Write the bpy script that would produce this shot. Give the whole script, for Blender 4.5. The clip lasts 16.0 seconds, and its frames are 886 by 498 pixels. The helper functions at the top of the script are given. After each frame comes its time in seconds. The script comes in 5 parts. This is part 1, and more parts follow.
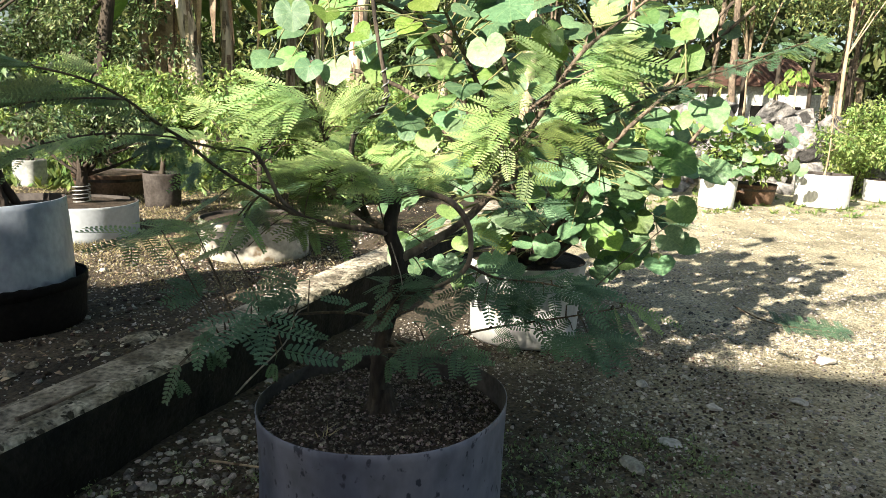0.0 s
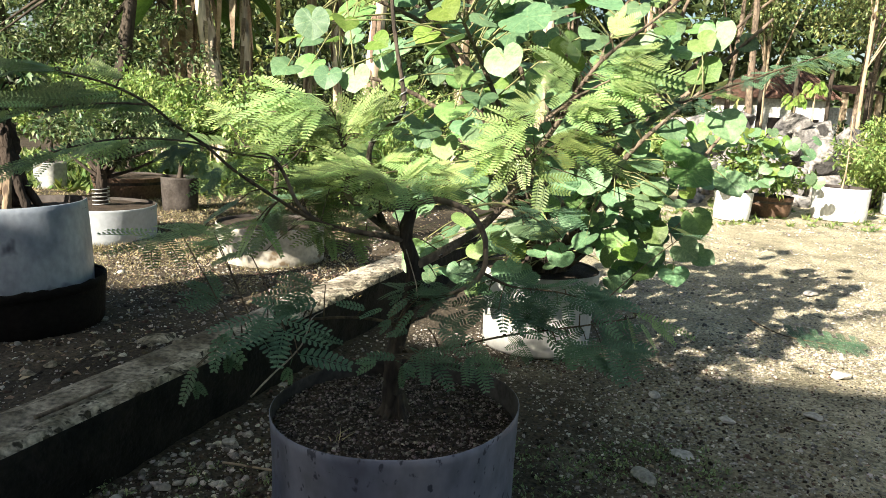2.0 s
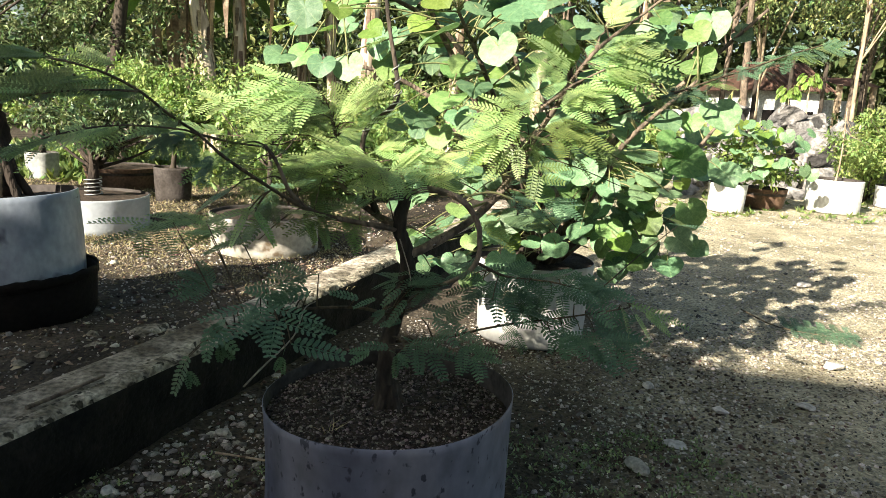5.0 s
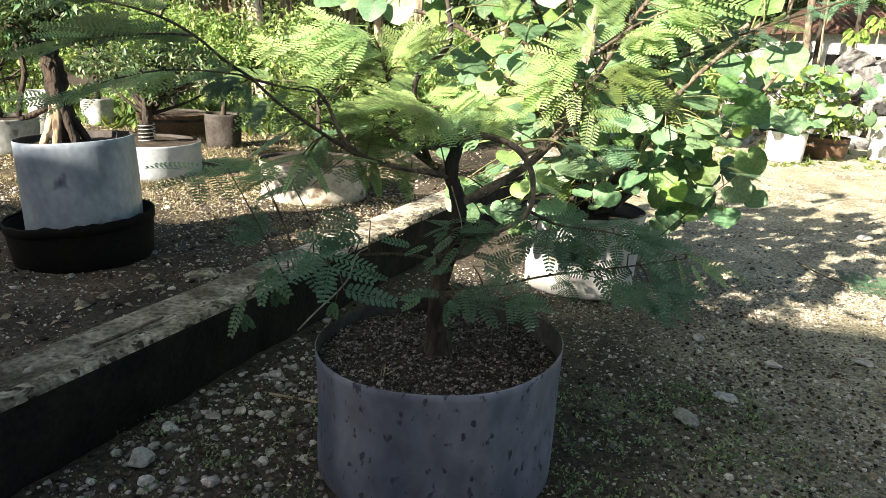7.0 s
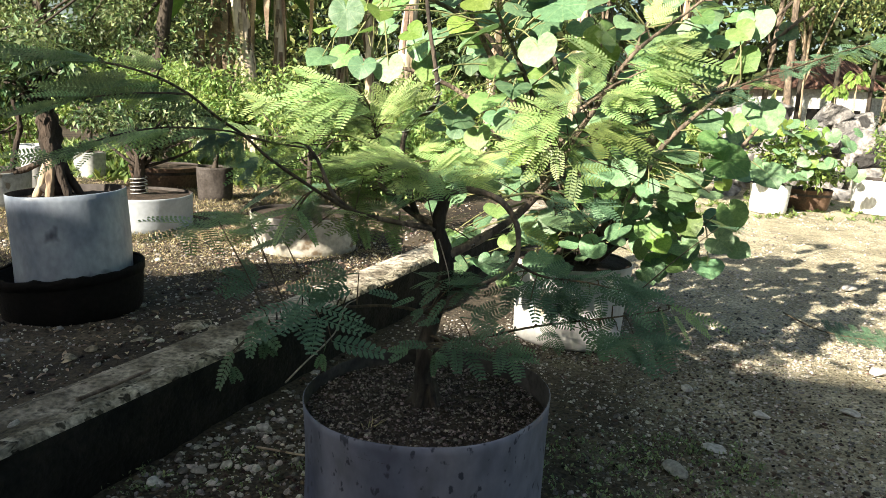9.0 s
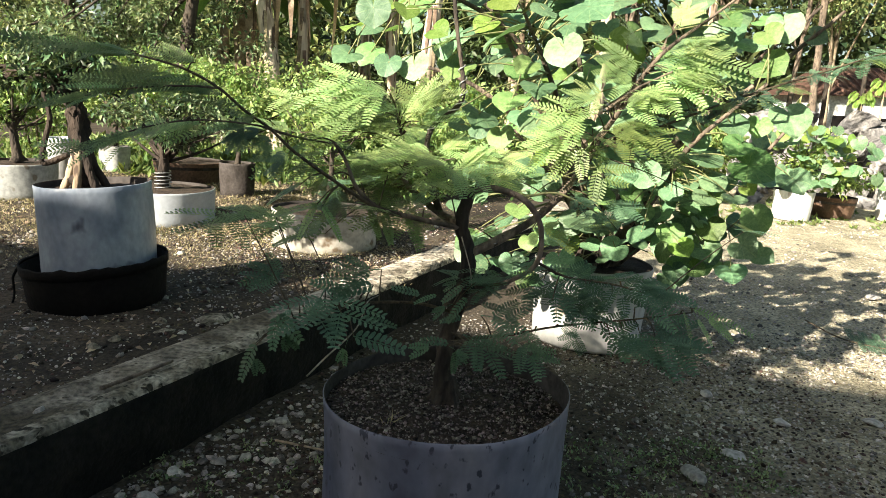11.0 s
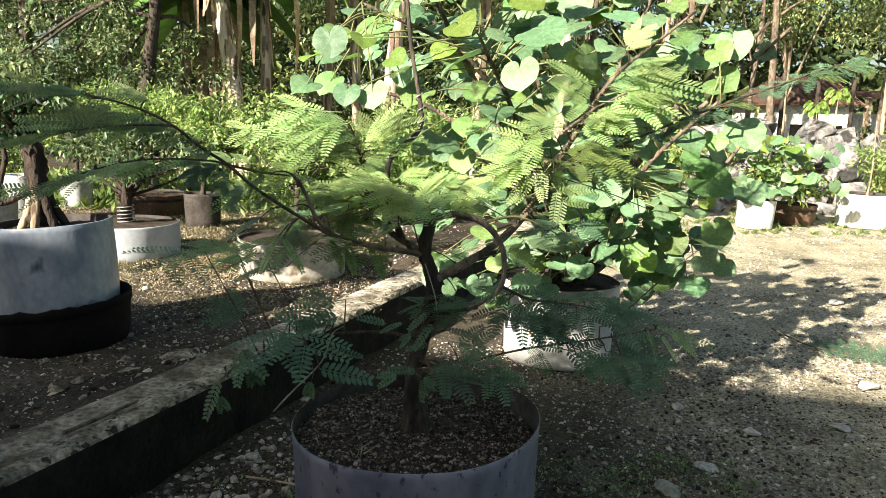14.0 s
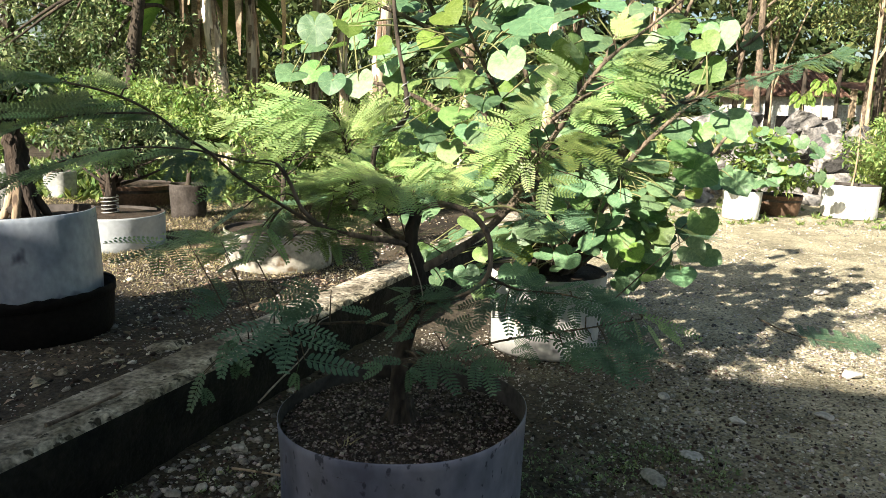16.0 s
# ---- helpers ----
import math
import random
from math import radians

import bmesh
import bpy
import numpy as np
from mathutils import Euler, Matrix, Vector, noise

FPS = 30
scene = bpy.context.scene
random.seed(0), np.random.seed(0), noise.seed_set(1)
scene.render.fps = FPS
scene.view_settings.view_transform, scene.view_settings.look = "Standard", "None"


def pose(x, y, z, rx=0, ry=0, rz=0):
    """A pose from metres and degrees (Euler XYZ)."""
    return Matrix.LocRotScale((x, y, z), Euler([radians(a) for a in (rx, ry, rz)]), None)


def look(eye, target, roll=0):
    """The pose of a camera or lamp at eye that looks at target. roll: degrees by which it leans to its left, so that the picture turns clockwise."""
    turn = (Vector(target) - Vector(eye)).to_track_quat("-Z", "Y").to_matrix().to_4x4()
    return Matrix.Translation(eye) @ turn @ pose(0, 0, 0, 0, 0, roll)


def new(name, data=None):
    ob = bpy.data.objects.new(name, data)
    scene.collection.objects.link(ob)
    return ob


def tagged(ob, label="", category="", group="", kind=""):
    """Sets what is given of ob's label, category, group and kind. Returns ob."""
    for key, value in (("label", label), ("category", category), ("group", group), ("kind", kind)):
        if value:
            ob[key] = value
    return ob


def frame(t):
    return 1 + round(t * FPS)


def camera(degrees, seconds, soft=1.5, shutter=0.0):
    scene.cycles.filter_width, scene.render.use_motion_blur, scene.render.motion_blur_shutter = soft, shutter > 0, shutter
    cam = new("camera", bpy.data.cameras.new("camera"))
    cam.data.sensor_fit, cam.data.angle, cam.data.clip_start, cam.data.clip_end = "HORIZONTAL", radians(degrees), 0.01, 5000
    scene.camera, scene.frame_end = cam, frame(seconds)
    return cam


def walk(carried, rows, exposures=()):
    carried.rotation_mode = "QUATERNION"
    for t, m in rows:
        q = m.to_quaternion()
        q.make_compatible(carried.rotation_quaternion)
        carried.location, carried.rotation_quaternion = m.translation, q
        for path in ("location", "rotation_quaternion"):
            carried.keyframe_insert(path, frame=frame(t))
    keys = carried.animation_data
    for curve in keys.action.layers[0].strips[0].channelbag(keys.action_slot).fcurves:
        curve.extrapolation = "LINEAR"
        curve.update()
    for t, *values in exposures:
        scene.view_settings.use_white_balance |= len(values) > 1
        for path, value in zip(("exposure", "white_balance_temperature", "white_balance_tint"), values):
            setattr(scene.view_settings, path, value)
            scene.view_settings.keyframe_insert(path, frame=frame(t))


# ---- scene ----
cam = camera(63.2, 16.0, soft=0.75)
PATH = [
    (0, (-0.032, -1.493, 0.949), (0.169, 0.457, 0.551), 2.2),
    (0.5, (-0.037, -1.497, 0.946), (0.153, 0.456, 0.561), 2.7),
    (1, (-0.035, -1.5, 0.948), (0.143, 0.454, 0.56), 2.9),
    (1.5, (-0.036, -1.507, 0.951), (0.133, 0.45, 0.573), 2.7),
    (2, (-0.037, -1.505, 0.951), (0.127, 0.452, 0.572), 2.9),
    (2.5, (-0.042, -1.5, 0.946), (0.113, 0.457, 0.566), 3.4),
    (3, (-0.042, -1.503, 0.943), (0.106, 0.457, 0.571), 3.6),
    (5.3, (-0.031, -1.497, 0.945), (0.165, 0.45, 0.53), 2.8),
    (5.5, (-0.026, -1.474, 0.934), (0.211, 0.447, 0.429), 3.0),
    (6, (-0.023, -1.44, 0.919), (0.212, 0.429, 0.248), 3.2),
    (6.5, (-0.046, -1.456, 0.924), (0.103, 0.431, 0.279), 3.7),
    (7, (-0.048, -1.488, 0.94), (0.013, 0.436, 0.395), 2.9),
    (7.5, (-0.044, -1.503, 0.949), (0.008, 0.44, 0.478), 2.6),
    (8, (-0.044, -1.518, 0.952), (0.022, 0.442, 0.558), 3.1),
    (8.5, (-0.046, -1.515, 0.948), (0.032, 0.445, 0.558), 3.0),
    (9, (-0.042, -1.511, 0.948), (0.039, 0.445, 0.542), 2.9),
    (9.5, (-0.051, -1.512, 0.944), (0.006, 0.445, 0.538), 3.7),
    (9.7, (-0.05, -1.512, 0.941), (0.005, 0.445, 0.532), 3.8),
    (12, (-0.055, -1.521, 0.944), (-0.043, 0.44, 0.551), 3.6),
    (12.5, (-0.054, -1.523, 0.947), (-0.037, 0.441, 0.568), 3.2),
    (13, (-0.044, -1.521, 0.951), (0.004, 0.445, 0.586), 2.8),
    (13.5, (-0.041, -1.519, 0.952), (0.037, 0.447, 0.595), 2.7),
    (14, (-0.034, -1.515, 0.957), (0.072, 0.451, 0.609), 1.9),
    (14.5, (-0.032, -1.52, 0.96), (0.073, 0.449, 0.625), 1.7),
    (15, (-0.028, -1.522, 0.963), (0.085, 0.448, 0.634), 1.2),
    (15.5, (-0.027, -1.517, 0.961), (0.096, 0.448, 0.613), 1.3),
    (16, (-0.029, -1.508, 0.953), (0.11, 0.452, 0.582), 2.0),
]
EXPOSURE = 1.77
walk(cam, [(t, look(eye, target, roll)) for t, eye, target, roll in PATH], exposures=[(0.0, EXPOSURE), (5.2, EXPOSURE - 0.04), (5.6, EXPOSURE - 0.03), (6.0, EXPOSURE + 0.06), (6.5, EXPOSURE + 0.3), (7.0, EXPOSURE + 0.3), (8.0, EXPOSURE + 0.02), (14.4, EXPOSURE), (16.0, EXPOSURE - 0.1)])

# ---- world and sun ----
SUN_AZ, SUN_EL = radians(45), radians(27)      # the way the light travels, seen from above, and the sun's height
world = bpy.data.worlds.new("sky")
scene.world = world
world.use_nodes = True
wt = world.node_tree
sky = wt.nodes.new("ShaderNodeTexSky")
sky.sky_type = "NISHITA"
sky.sun_disc = False
sky.sun_elevation = SUN_EL
sky.sun_rotation = radians(225)
sky.dust_density = 2.5
haze = wt.nodes.new("ShaderNodeMix")      # thin warm haze over the whole sky
haze.data_type, haze.blend_type = "RGBA", "MULTIPLY"
haze.inputs[0].default_value = 1.0
haze.inputs[7].default_value = (0.99, 1.0, 0.91, 1)
wt.links.new(sky.outputs[0], haze.inputs[6])
wt.links.new(haze.outputs[2], wt.nodes["Background"].inputs[0])
wt.nodes["Background"].inputs[1].default_value = 0.048
sun = bpy.data.lights.new("sun", "SUN")
sun.energy, sun.angle, sun.color = 5.0, radians(0.6), (1.0, 0.91, 0.76)
to = Vector((math.cos(SUN_AZ) * math.cos(SUN_EL), math.sin(SUN_AZ) * math.cos(SUN_EL), -math.sin(SUN_EL)))
new("sun", sun).matrix_world = look((-8, -7, 9), Vector((-8, -7, 9)) + to)

# ---- materials ----


def mat(name, a, b, scale=8.0, rough=0.8, bump=0.3, fine=60.0, c=None, spot=0.62, spot_scale=20.0, stretch=(1, 1, 1), vary=0.0,
        translucent=0.0, metal=0.0, island=False, veins=False, spec=0.3, bump_dist=0.01, damp_shade=None, damp_shade_at=(1.25, 2.3), grain=0.45):
    """Two colours mixed by a coarse and a fine noise, a third in spots, with relief; vary: by how much pieces differ."""
    m = bpy.data.materials.new(name)
    m.use_nodes = True
    nt = m.node_tree
    N, K = nt.nodes, nt.links
    p = N["Principled BSDF"]
    p.inputs["Roughness"].default_value = rough
    p.inputs["Metallic"].default_value = metal
    p.inputs["Specular IOR Level"].default_value = spec
    co = N.new("ShaderNodeTexCoord")
    mp = N.new("ShaderNodeMapping")
    mp.inputs["Scale"].default_value = stretch
    K.new(co.outputs["Object"], mp.inputs[0])

    def noise_at(s, detail=4):
        n = N.new("ShaderNodeTexNoise")
        n.inputs["Scale"].default_value = s
        n.inputs["Detail"].default_value = detail
        K.new(mp.outputs[0], n.inputs["Vector"])
        return n

    def ramp(src, lo, hi):
        r = N.new("ShaderNodeMapRange")
        r.inputs[1].default_value, r.inputs[2].default_value = lo, hi
        K.new(src, r.inputs[0])
        return r.outputs[0]

    def mix(f, x, y, mode="MIX"):
        q = N.new("ShaderNodeMix")
        q.data_type, q.blend_type = "RGBA", mode
        for s, v in ((q.inputs[0], f), (q.inputs[6], x), (q.inputs[7], y)):
            if isinstance(v, tuple):
                s.default_value = (*v, 1)
            elif isinstance(v, (int, float)):
                s.default_value = v
            else:
                K.new(v, s)
        return q.outputs[2]

    big, small = noise_at(scale), noise_at(fine, 6)
    col = mix(ramp(big.outputs[0], 0.36, 0.64), a, b)
    dark = mix(ramp(small.outputs[0], 0.3, 0.7), (1 - grain, 1 - grain, 1 - grain), (1 + grain * 0.6, 1 + grain * 0.6, 1 + grain * 0.6))
    if c:
        sp = noise_at(spot_scale, 3)
        col = mix(ramp(sp.outputs[0], spot, spot + 0.06), col, c)
    if damp_shade:                              # damp soil over ground and kerb where x is small, foreground shade put into its colour
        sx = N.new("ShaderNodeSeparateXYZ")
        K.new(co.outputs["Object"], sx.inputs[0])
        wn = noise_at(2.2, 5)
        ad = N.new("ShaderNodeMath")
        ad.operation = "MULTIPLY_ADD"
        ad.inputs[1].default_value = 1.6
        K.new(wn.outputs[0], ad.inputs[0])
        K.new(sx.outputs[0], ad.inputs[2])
        col = mix(ramp(ad.outputs[0], *damp_shade_at), damp_shade, col)
    col = mix(0.8, col, dark, "MULTIPLY")
    if vary:
        src = N.new("ShaderNodeNewGeometry").outputs["Random Per Island"] if island else N.new("ShaderNodeObjectInfo").outputs["Random"]
        h = N.new("ShaderNodeHueSaturation")
        K.new(col, h.inputs["Color"])
        v = N.new("ShaderNodeMapRange")
        v.inputs[3].default_value, v.inputs[4].default_value = 1 - vary, 1 + vary
        K.new(src, v.inputs[0])
        K.new(v.outputs[0], h.inputs["Value"])
        w = N.new("ShaderNodeMath")
        w.operation = "MULTIPLY"
        w.inputs[1].default_value = 7.31
        K.new(src, w.inputs[0])
        w2 = N.new("ShaderNodeMath")
        w2.operation = "FRACT"
        K.new(w.outputs[0], w2.inputs[0])
        hh = N.new("ShaderNodeMapRange")
        hh.inputs[3].default_value, hh.inputs[4].default_value = 0.5 - vary * 0.09, 0.5 + vary * 0.05
        K.new(w2.outputs[0], hh.inputs[0])
        K.new(hh.outputs[0], h.inputs["Hue"])
        col = h.outputs[0]
    if veins:
        uv = N.new("ShaderNodeSeparateXYZ")
        K.new(co.outputs["UV"], uv.inputs[0])
        f = N.new("ShaderNodeMath")
        f.operation = "PINGPONG"
        f.inputs[1].default_value = 0.5
        K.new(uv.outputs[0], f.inputs[0])
        line = ramp(f.outputs[0], 0.07, 0.02)
        vm = N.new("ShaderNodeMath")
        vm.operation = "MULTIPLY"
        vm.inputs[1].default_value = 0.2
        K.new(line, vm.inputs[0])
        col = mix(vm.outputs[0], col, (0.42, 0.52, 0.22))
    K.new(col, p.inputs["Base Color"])
    if bump:
        bn = N.new("ShaderNodeBump")
        bn.inputs["Strength"].default_value = bump
        bn.inputs["Distance"].default_value = bump_dist
        K.new(small.outputs[0], bn.inputs["Height"])
        K.new(bn.outputs[0], p.inputs["Normal"])
    if translucent:
        t = N.new("ShaderNodeBsdfTranslucent")
        K.new(mix(1.0, col, (1.25, 1.3, 0.8), "MULTIPLY"), t.inputs[0])
        ms = N.new("ShaderNodeMixShader")
        ms.inputs[0].default_value = translucent
        K.new(p.outputs[0], ms.inputs[1])
        K.new(t.outputs[0], ms.inputs[2])
        K.new(ms.outputs[0], N["Material Output"].inputs[0])
    return m


# the dark soil colour at small x also carries the foreground's shade
M_GROUND = mat("gravelly earth", (0.31, 0.275, 0.185), (0.56, 0.5, 0.35), 3.4, 0.95, 1.0, 85, c=(0.56, 0.51, 0.41), spot=0.62, spot_scale=38, grain=0.85, damp_shade=(0.075, 0.06, 0.042), bump_dist=0.013)
M_TERRACE = mat("brown earth", (0.026, 0.02, 0.014), (0.1, 0.078, 0.053), 2.6, 0.95, 1.0, 75, grain=0.8, c=(0.24, 0.2, 0.14), spot=0.7, spot_scale=28)
M_GRAVEL = mat("grey gravel", (0.2, 0.19, 0.165), (0.52, 0.485, 0.42), 30, 0.9, 0.5, 180, vary=0.75, island=True)
M_CLOD = mat("earth clod", (0.035, 0.027, 0.019), (0.13, 0.1, 0.066), 30, 0.95, 0.5, 160, vary=0.8, island=True)
M_STRAW = mat("dry grass blade", (0.2, 0.185, 0.09), (0.42, 0.37, 0.22), 6, 0.7, 0, 40, vary=0.5, island=True, translucent=0.2)
M_STONE = mat("pale limestone", (0.38, 0.365, 0.33), (0.64, 0.61, 0.55), 14, 0.9, 0.6, 90, vary=0.35)
# soil-dark near end, pale sunlit end: the shade edge is put into the colour
M_CONCRETE = mat("mossy concrete", (0.16, 0.135, 0.1), (0.74, 0.66, 0.53), 9, 0.93, 1.0, 60, grain=0.9, c=(0.06, 0.05, 0.034), spot=0.6, spot_scale=30, damp_shade=(0.085, 0.072, 0.046), damp_shade_at=(-0.12, 0.5))
M_CHIP = mat("worn concrete edge", (0.17, 0.145, 0.1), (0.5, 0.45, 0.35), 16, 0.93, 1.0, 70, grain=0.9, c=(0.055, 0.048, 0.032), spot=0.56, spot_scale=34)
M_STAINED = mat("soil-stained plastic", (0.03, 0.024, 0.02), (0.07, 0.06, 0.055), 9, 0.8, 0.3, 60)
# kerb face: algae tone taken near black, its shade put into the colour
M_ALGAESHADE = mat("algae and shade-dark concrete", (0.008, 0.008, 0.006), (0.02, 0.018, 0.013), 7, 0.95, 0.8, 60, c=(0.08, 0.07, 0.05), spot=0.72, spot_scale=22)
M_SOIL = mat("dark potting soil", (0.035, 0.025, 0.018), (0.075, 0.055, 0.04), 18, 0.95, 1.0, 130)
M_CRUMB = mat("soil crumbs", (0.05, 0.04, 0.034), (0.26, 0.225, 0.19), 60, 0.9, 0.4, 200, vary=0.9, island=True)
M_PLASTIC = mat("grey blue plastic", (0.085, 0.098, 0.15), (0.22, 0.225, 0.275), 4.2, 0.5, 0.15, 25, c=(0.045, 0.048, 0.07), spot=0.61, spot_scale=52, spec=0.4, stretch=(1, 1, 0.6), grain=0.4)
M_GREY = mat("weathered grey plastic", (0.17, 0.205, 0.265), (0.36, 0.4, 0.45), 5, 0.42, 0.15, 45, c=(0.09, 0.1, 0.13), spot=0.64, spot_scale=9, spec=0.4, stretch=(1, 1, 0.7), grain=0.25)
M_WHITE = mat("dusty white plastic", (0.62, 0.63, 0.62), (0.76, 0.77, 0.76), 4, 0.5, 0.12, 40, c=(0.42, 0.38, 0.31), spot=0.68, spot_scale=12, spec=0.4, stretch=(1, 1, 0.35))
M_DUSTY = mat("dusty off-white plastic", (0.40, 0.40, 0.38), (0.54, 0.54, 0.52), 4, 0.55, 0.12, 40, c=(0.28, 0.24, 0.18), spot=0.64, spot_scale=9, spec=0.35, stretch=(1, 1, 0.6), grain=0.25)
M_CREAM = mat("soil-splashed cream plastic", (0.3, 0.28, 0.235), (0.52, 0.49, 0.43), 6, 0.6, 0.12, 40, c=(0.16, 0.12, 0.08), spot=0.6, spot_scale=10, spec=0.3, grain=0.4)
M_PALE = mat("pale bluish plastic", (0.31, 0.34, 0.38), (0.42, 0.45, 0.48), 3, 0.45, 0.1, 40, c=(0.33, 0.3, 0.25), spot=0.7, spot_scale=7, spec=0.4, grain=0.15)
M_DULL = mat("dull grey plastic", (0.27, 0.28, 0.27), (0.42, 0.43, 0.41), 5, 0.55, 0.12, 40, c=(0.17, 0.15, 0.12), spot=0.62, spot_scale=10, spec=0.3, grain=0.35)
M_BLACK = mat("black plastic", (0.005, 0.005, 0.005), (0.011, 0.009, 0.008), 6, 0.8, 0.3, 60, spec=0.12, c=(0.03, 0.024, 0.018), spot=0.72, spot_scale=14)
M_TERRA = mat("brown fired clay", (0.08, 0.05, 0.035), (0.165, 0.1, 0.065), 7, 0.85, 0.4, 60, c=(0.10, 0.07, 0.05), spot=0.6, spot_scale=9)
# brown bark taken darker: the bonsai trunk's shade is put into its colour
M_BARK = mat("shade-dark brown bark", (0.03, 0.025, 0.021), (0.085, 0.067, 0.05), 22, 0.9, 1.0, 90, stretch=(1, 1, 0.35), c=(0.13, 0.11, 0.085), spot=0.66, spot_scale=40)
# paler bark for limbs, the sun on the bonsai's limbs put into its colour
M_LIMB = mat("pale brown limb bark", (0.085, 0.066, 0.05), (0.25, 0.195, 0.145), 26, 0.9, 1.0, 100, stretch=(1, 1, 0.5), c=(0.05, 0.04, 0.032), spot=0.62, spot_scale=45)
M_PALETWIG = mat("bleached twig", (0.25, 0.22, 0.17), (0.42, 0.37, 0.3), 30, 0.85, 0.5, 120)
M_TWIG = mat("green brown twig", (0.06, 0.045, 0.03), (0.13, 0.1, 0.06), 30, 0.85, 0.5, 120)
M_PALEBARK = mat("pale bark", (0.28, 0.21, 0.14), (0.46, 0.37, 0.26), 12, 0.9, 0.9, 60, stretch=(1, 1, 0.25), c=(0.1, 0.07, 0.05), spot=0.6, spot_scale=18)
M_OLDBARK = mat("gnarled dark bark", (0.02, 0.016, 0.013), (0.065, 0.048, 0.037), 18, 0.95, 1.0, 60, stretch=(1, 1, 0.3), c=(0.15, 0.11, 0.075), spot=0.66, spot_scale=13, bump_dist=0.02)
# shaded copy of the feathery leaflets, the shade put into its green
M_SHADELEAF = mat("shade-darkened leaflets", (0.095, 0.16, 0.045), (0.19, 0.27, 0.085), 5, 0.45, 0, 60, vary=0.3, translucent=0.25, spec=0.4)
M_LEAFLET = mat("feathery leaflets", (0.185, 0.31, 0.115), (0.345, 0.47, 0.19), 5, 0.38, 0, 60, vary=0.35, translucent=0.28, spec=0.5)
# low leaflets: the blue of skylit shade put into their colour
M_BLUESHADELEAF = mat("bluish shade-toned leaflets", (0.07, 0.145, 0.085), (0.12, 0.205, 0.125), 5, 0.5, 0, 60, vary=0.3, translucent=0.25, spec=0.4)
M_HEART = mat("heart leaf", (0.105, 0.205, 0.1), (0.17, 0.29, 0.155), 9, 0.42, 0.2, 45, vary=0.34, translucent=0.2, veins=True, spec=0.45)
M_HEARTLIME = mat("lime heart leaf", (0.12, 0.24, 0.075), (0.2, 0.34, 0.12), 9, 0.4, 0.2, 45, vary=0.35, translucent=0.3, veins=True, spec=0.45)
M_HEARTYOUNG = mat("young yellow leaf", (0.17, 0.29, 0.055), (0.25, 0.37, 0.09), 9, 0.45, 0.15, 45, vary=0.25, translucent=0.42, veins=True, spec=0.4)
M_PETIOLE = mat("pale green stalk", (0.16, 0.18, 0.07), (0.26, 0.25, 0.12), 25, 0.6, 0.2, 90)
M_SHRUB = mat("small shrub leaf", (0.16, 0.26, 0.08), (0.3, 0.415, 0.15), 3, 0.45, 0, 40, vary=0.5, island=True, translucent=0.3)
M_VINE = mat("lime green vine leaf", (0.17, 0.26, 0.075), (0.3, 0.39, 0.13), 4, 0.45, 0.1, 40, vary=0.4, island=True, translucent=0.35)
M_DARKLEAF = mat("dull green leaf", (0.07, 0.12, 0.055), (0.22, 0.29, 0.15), 2, 0.36, 0, 30, vary=0.85, island=True, translucent=0.25)
M_WOODS = mat("woodland leaf", (0.07, 0.12, 0.045), (0.24, 0.3, 0.12), 0.8, 0.38, 0, 20, vary=0.85, island=True, translucent=0.25)
# darker copy of the woodland leaf, with the shade put into its colour
M_WOODSHADE = mat("shade-dark woods leaf", (0.035, 0.06, 0.025), (0.09, 0.125, 0.045), 0.6, 0.5, 0, 20, vary=0.6, island=True, translucent=0.2)
M_BANANA = mat("banana stem", (0.42, 0.34, 0.24), (0.68, 0.6, 0.47), 7, 0.8, 0.6, 30, stretch=(1, 1, 0.2), c=(0.09, 0.065, 0.045), spot=0.58, spot_scale=14)
M_DRY = mat("dry brown leaf", (0.22, 0.165, 0.105), (0.42, 0.34, 0.235), 6, 0.8, 0.4, 40, vary=0.4, island=True, translucent=0.15)
M_BANLEAF = mat("banana leaf", (0.09, 0.18, 0.05), (0.16, 0.28, 0.07), 3, 0.4, 0.3, 30, stretch=(1, 8, 1), translucent=0.3)
M_ROCK = mat("grey boulder", (0.12, 0.117, 0.118), (0.5, 0.47, 0.44), 3, 0.92, 1.0, 18, c=(0.05, 0.048, 0.047), spot=0.53, spot_scale=3.2, bump_dist=0.04, grain=0.7)
M_ROOF = mat("red brown roof tile", (0.14, 0.08, 0.06), (0.23, 0.135, 0.1), 4, 0.85, 0.5, 30)
M_WALL = mat("white limewash", (0.68, 0.68, 0.66), (0.8, 0.8, 0.78), 2, 0.9, 0.2, 20, c=(0.5, 0.46, 0.4), spot=0.66, spot_scale=4)
M_WIRE = mat("grey wire", (0.4, 0.4, 0.4), (0.55, 0.55, 0.53), 30, 0.45, 0, 60, metal=0.6)
M_WEED = mat("pale weed leaf", (0.15, 0.22, 0.1), (0.27, 0.34, 0.18), 6, 0.5, 0, 40, vary=0.5, island=True, translucent=0.2)
M_GRASS = mat("grass blade", (0.10, 0.17, 0.05), (0.2, 0.27, 0.09), 6, 0.5, 0, 40, vary=0.5, island=True, translucent=0.3)

# ---- mesh helpers ----


def mesh_of(name, bm, material, smooth=True):
    me = bpy.data.meshes.new(name)
    bm.to_mesh(me)
    bm.free()
    me.materials.append(material)
    if smooth:
        me.polygons.foreach_set("use_smooth", [True] * len(me.polygons))
    return me


def part(name, bm, material, parent, label="", smooth=True):
    ob = new(name, mesh_of(name, bm, material, smooth))
    ob.parent = parent
    return tagged(ob, label)


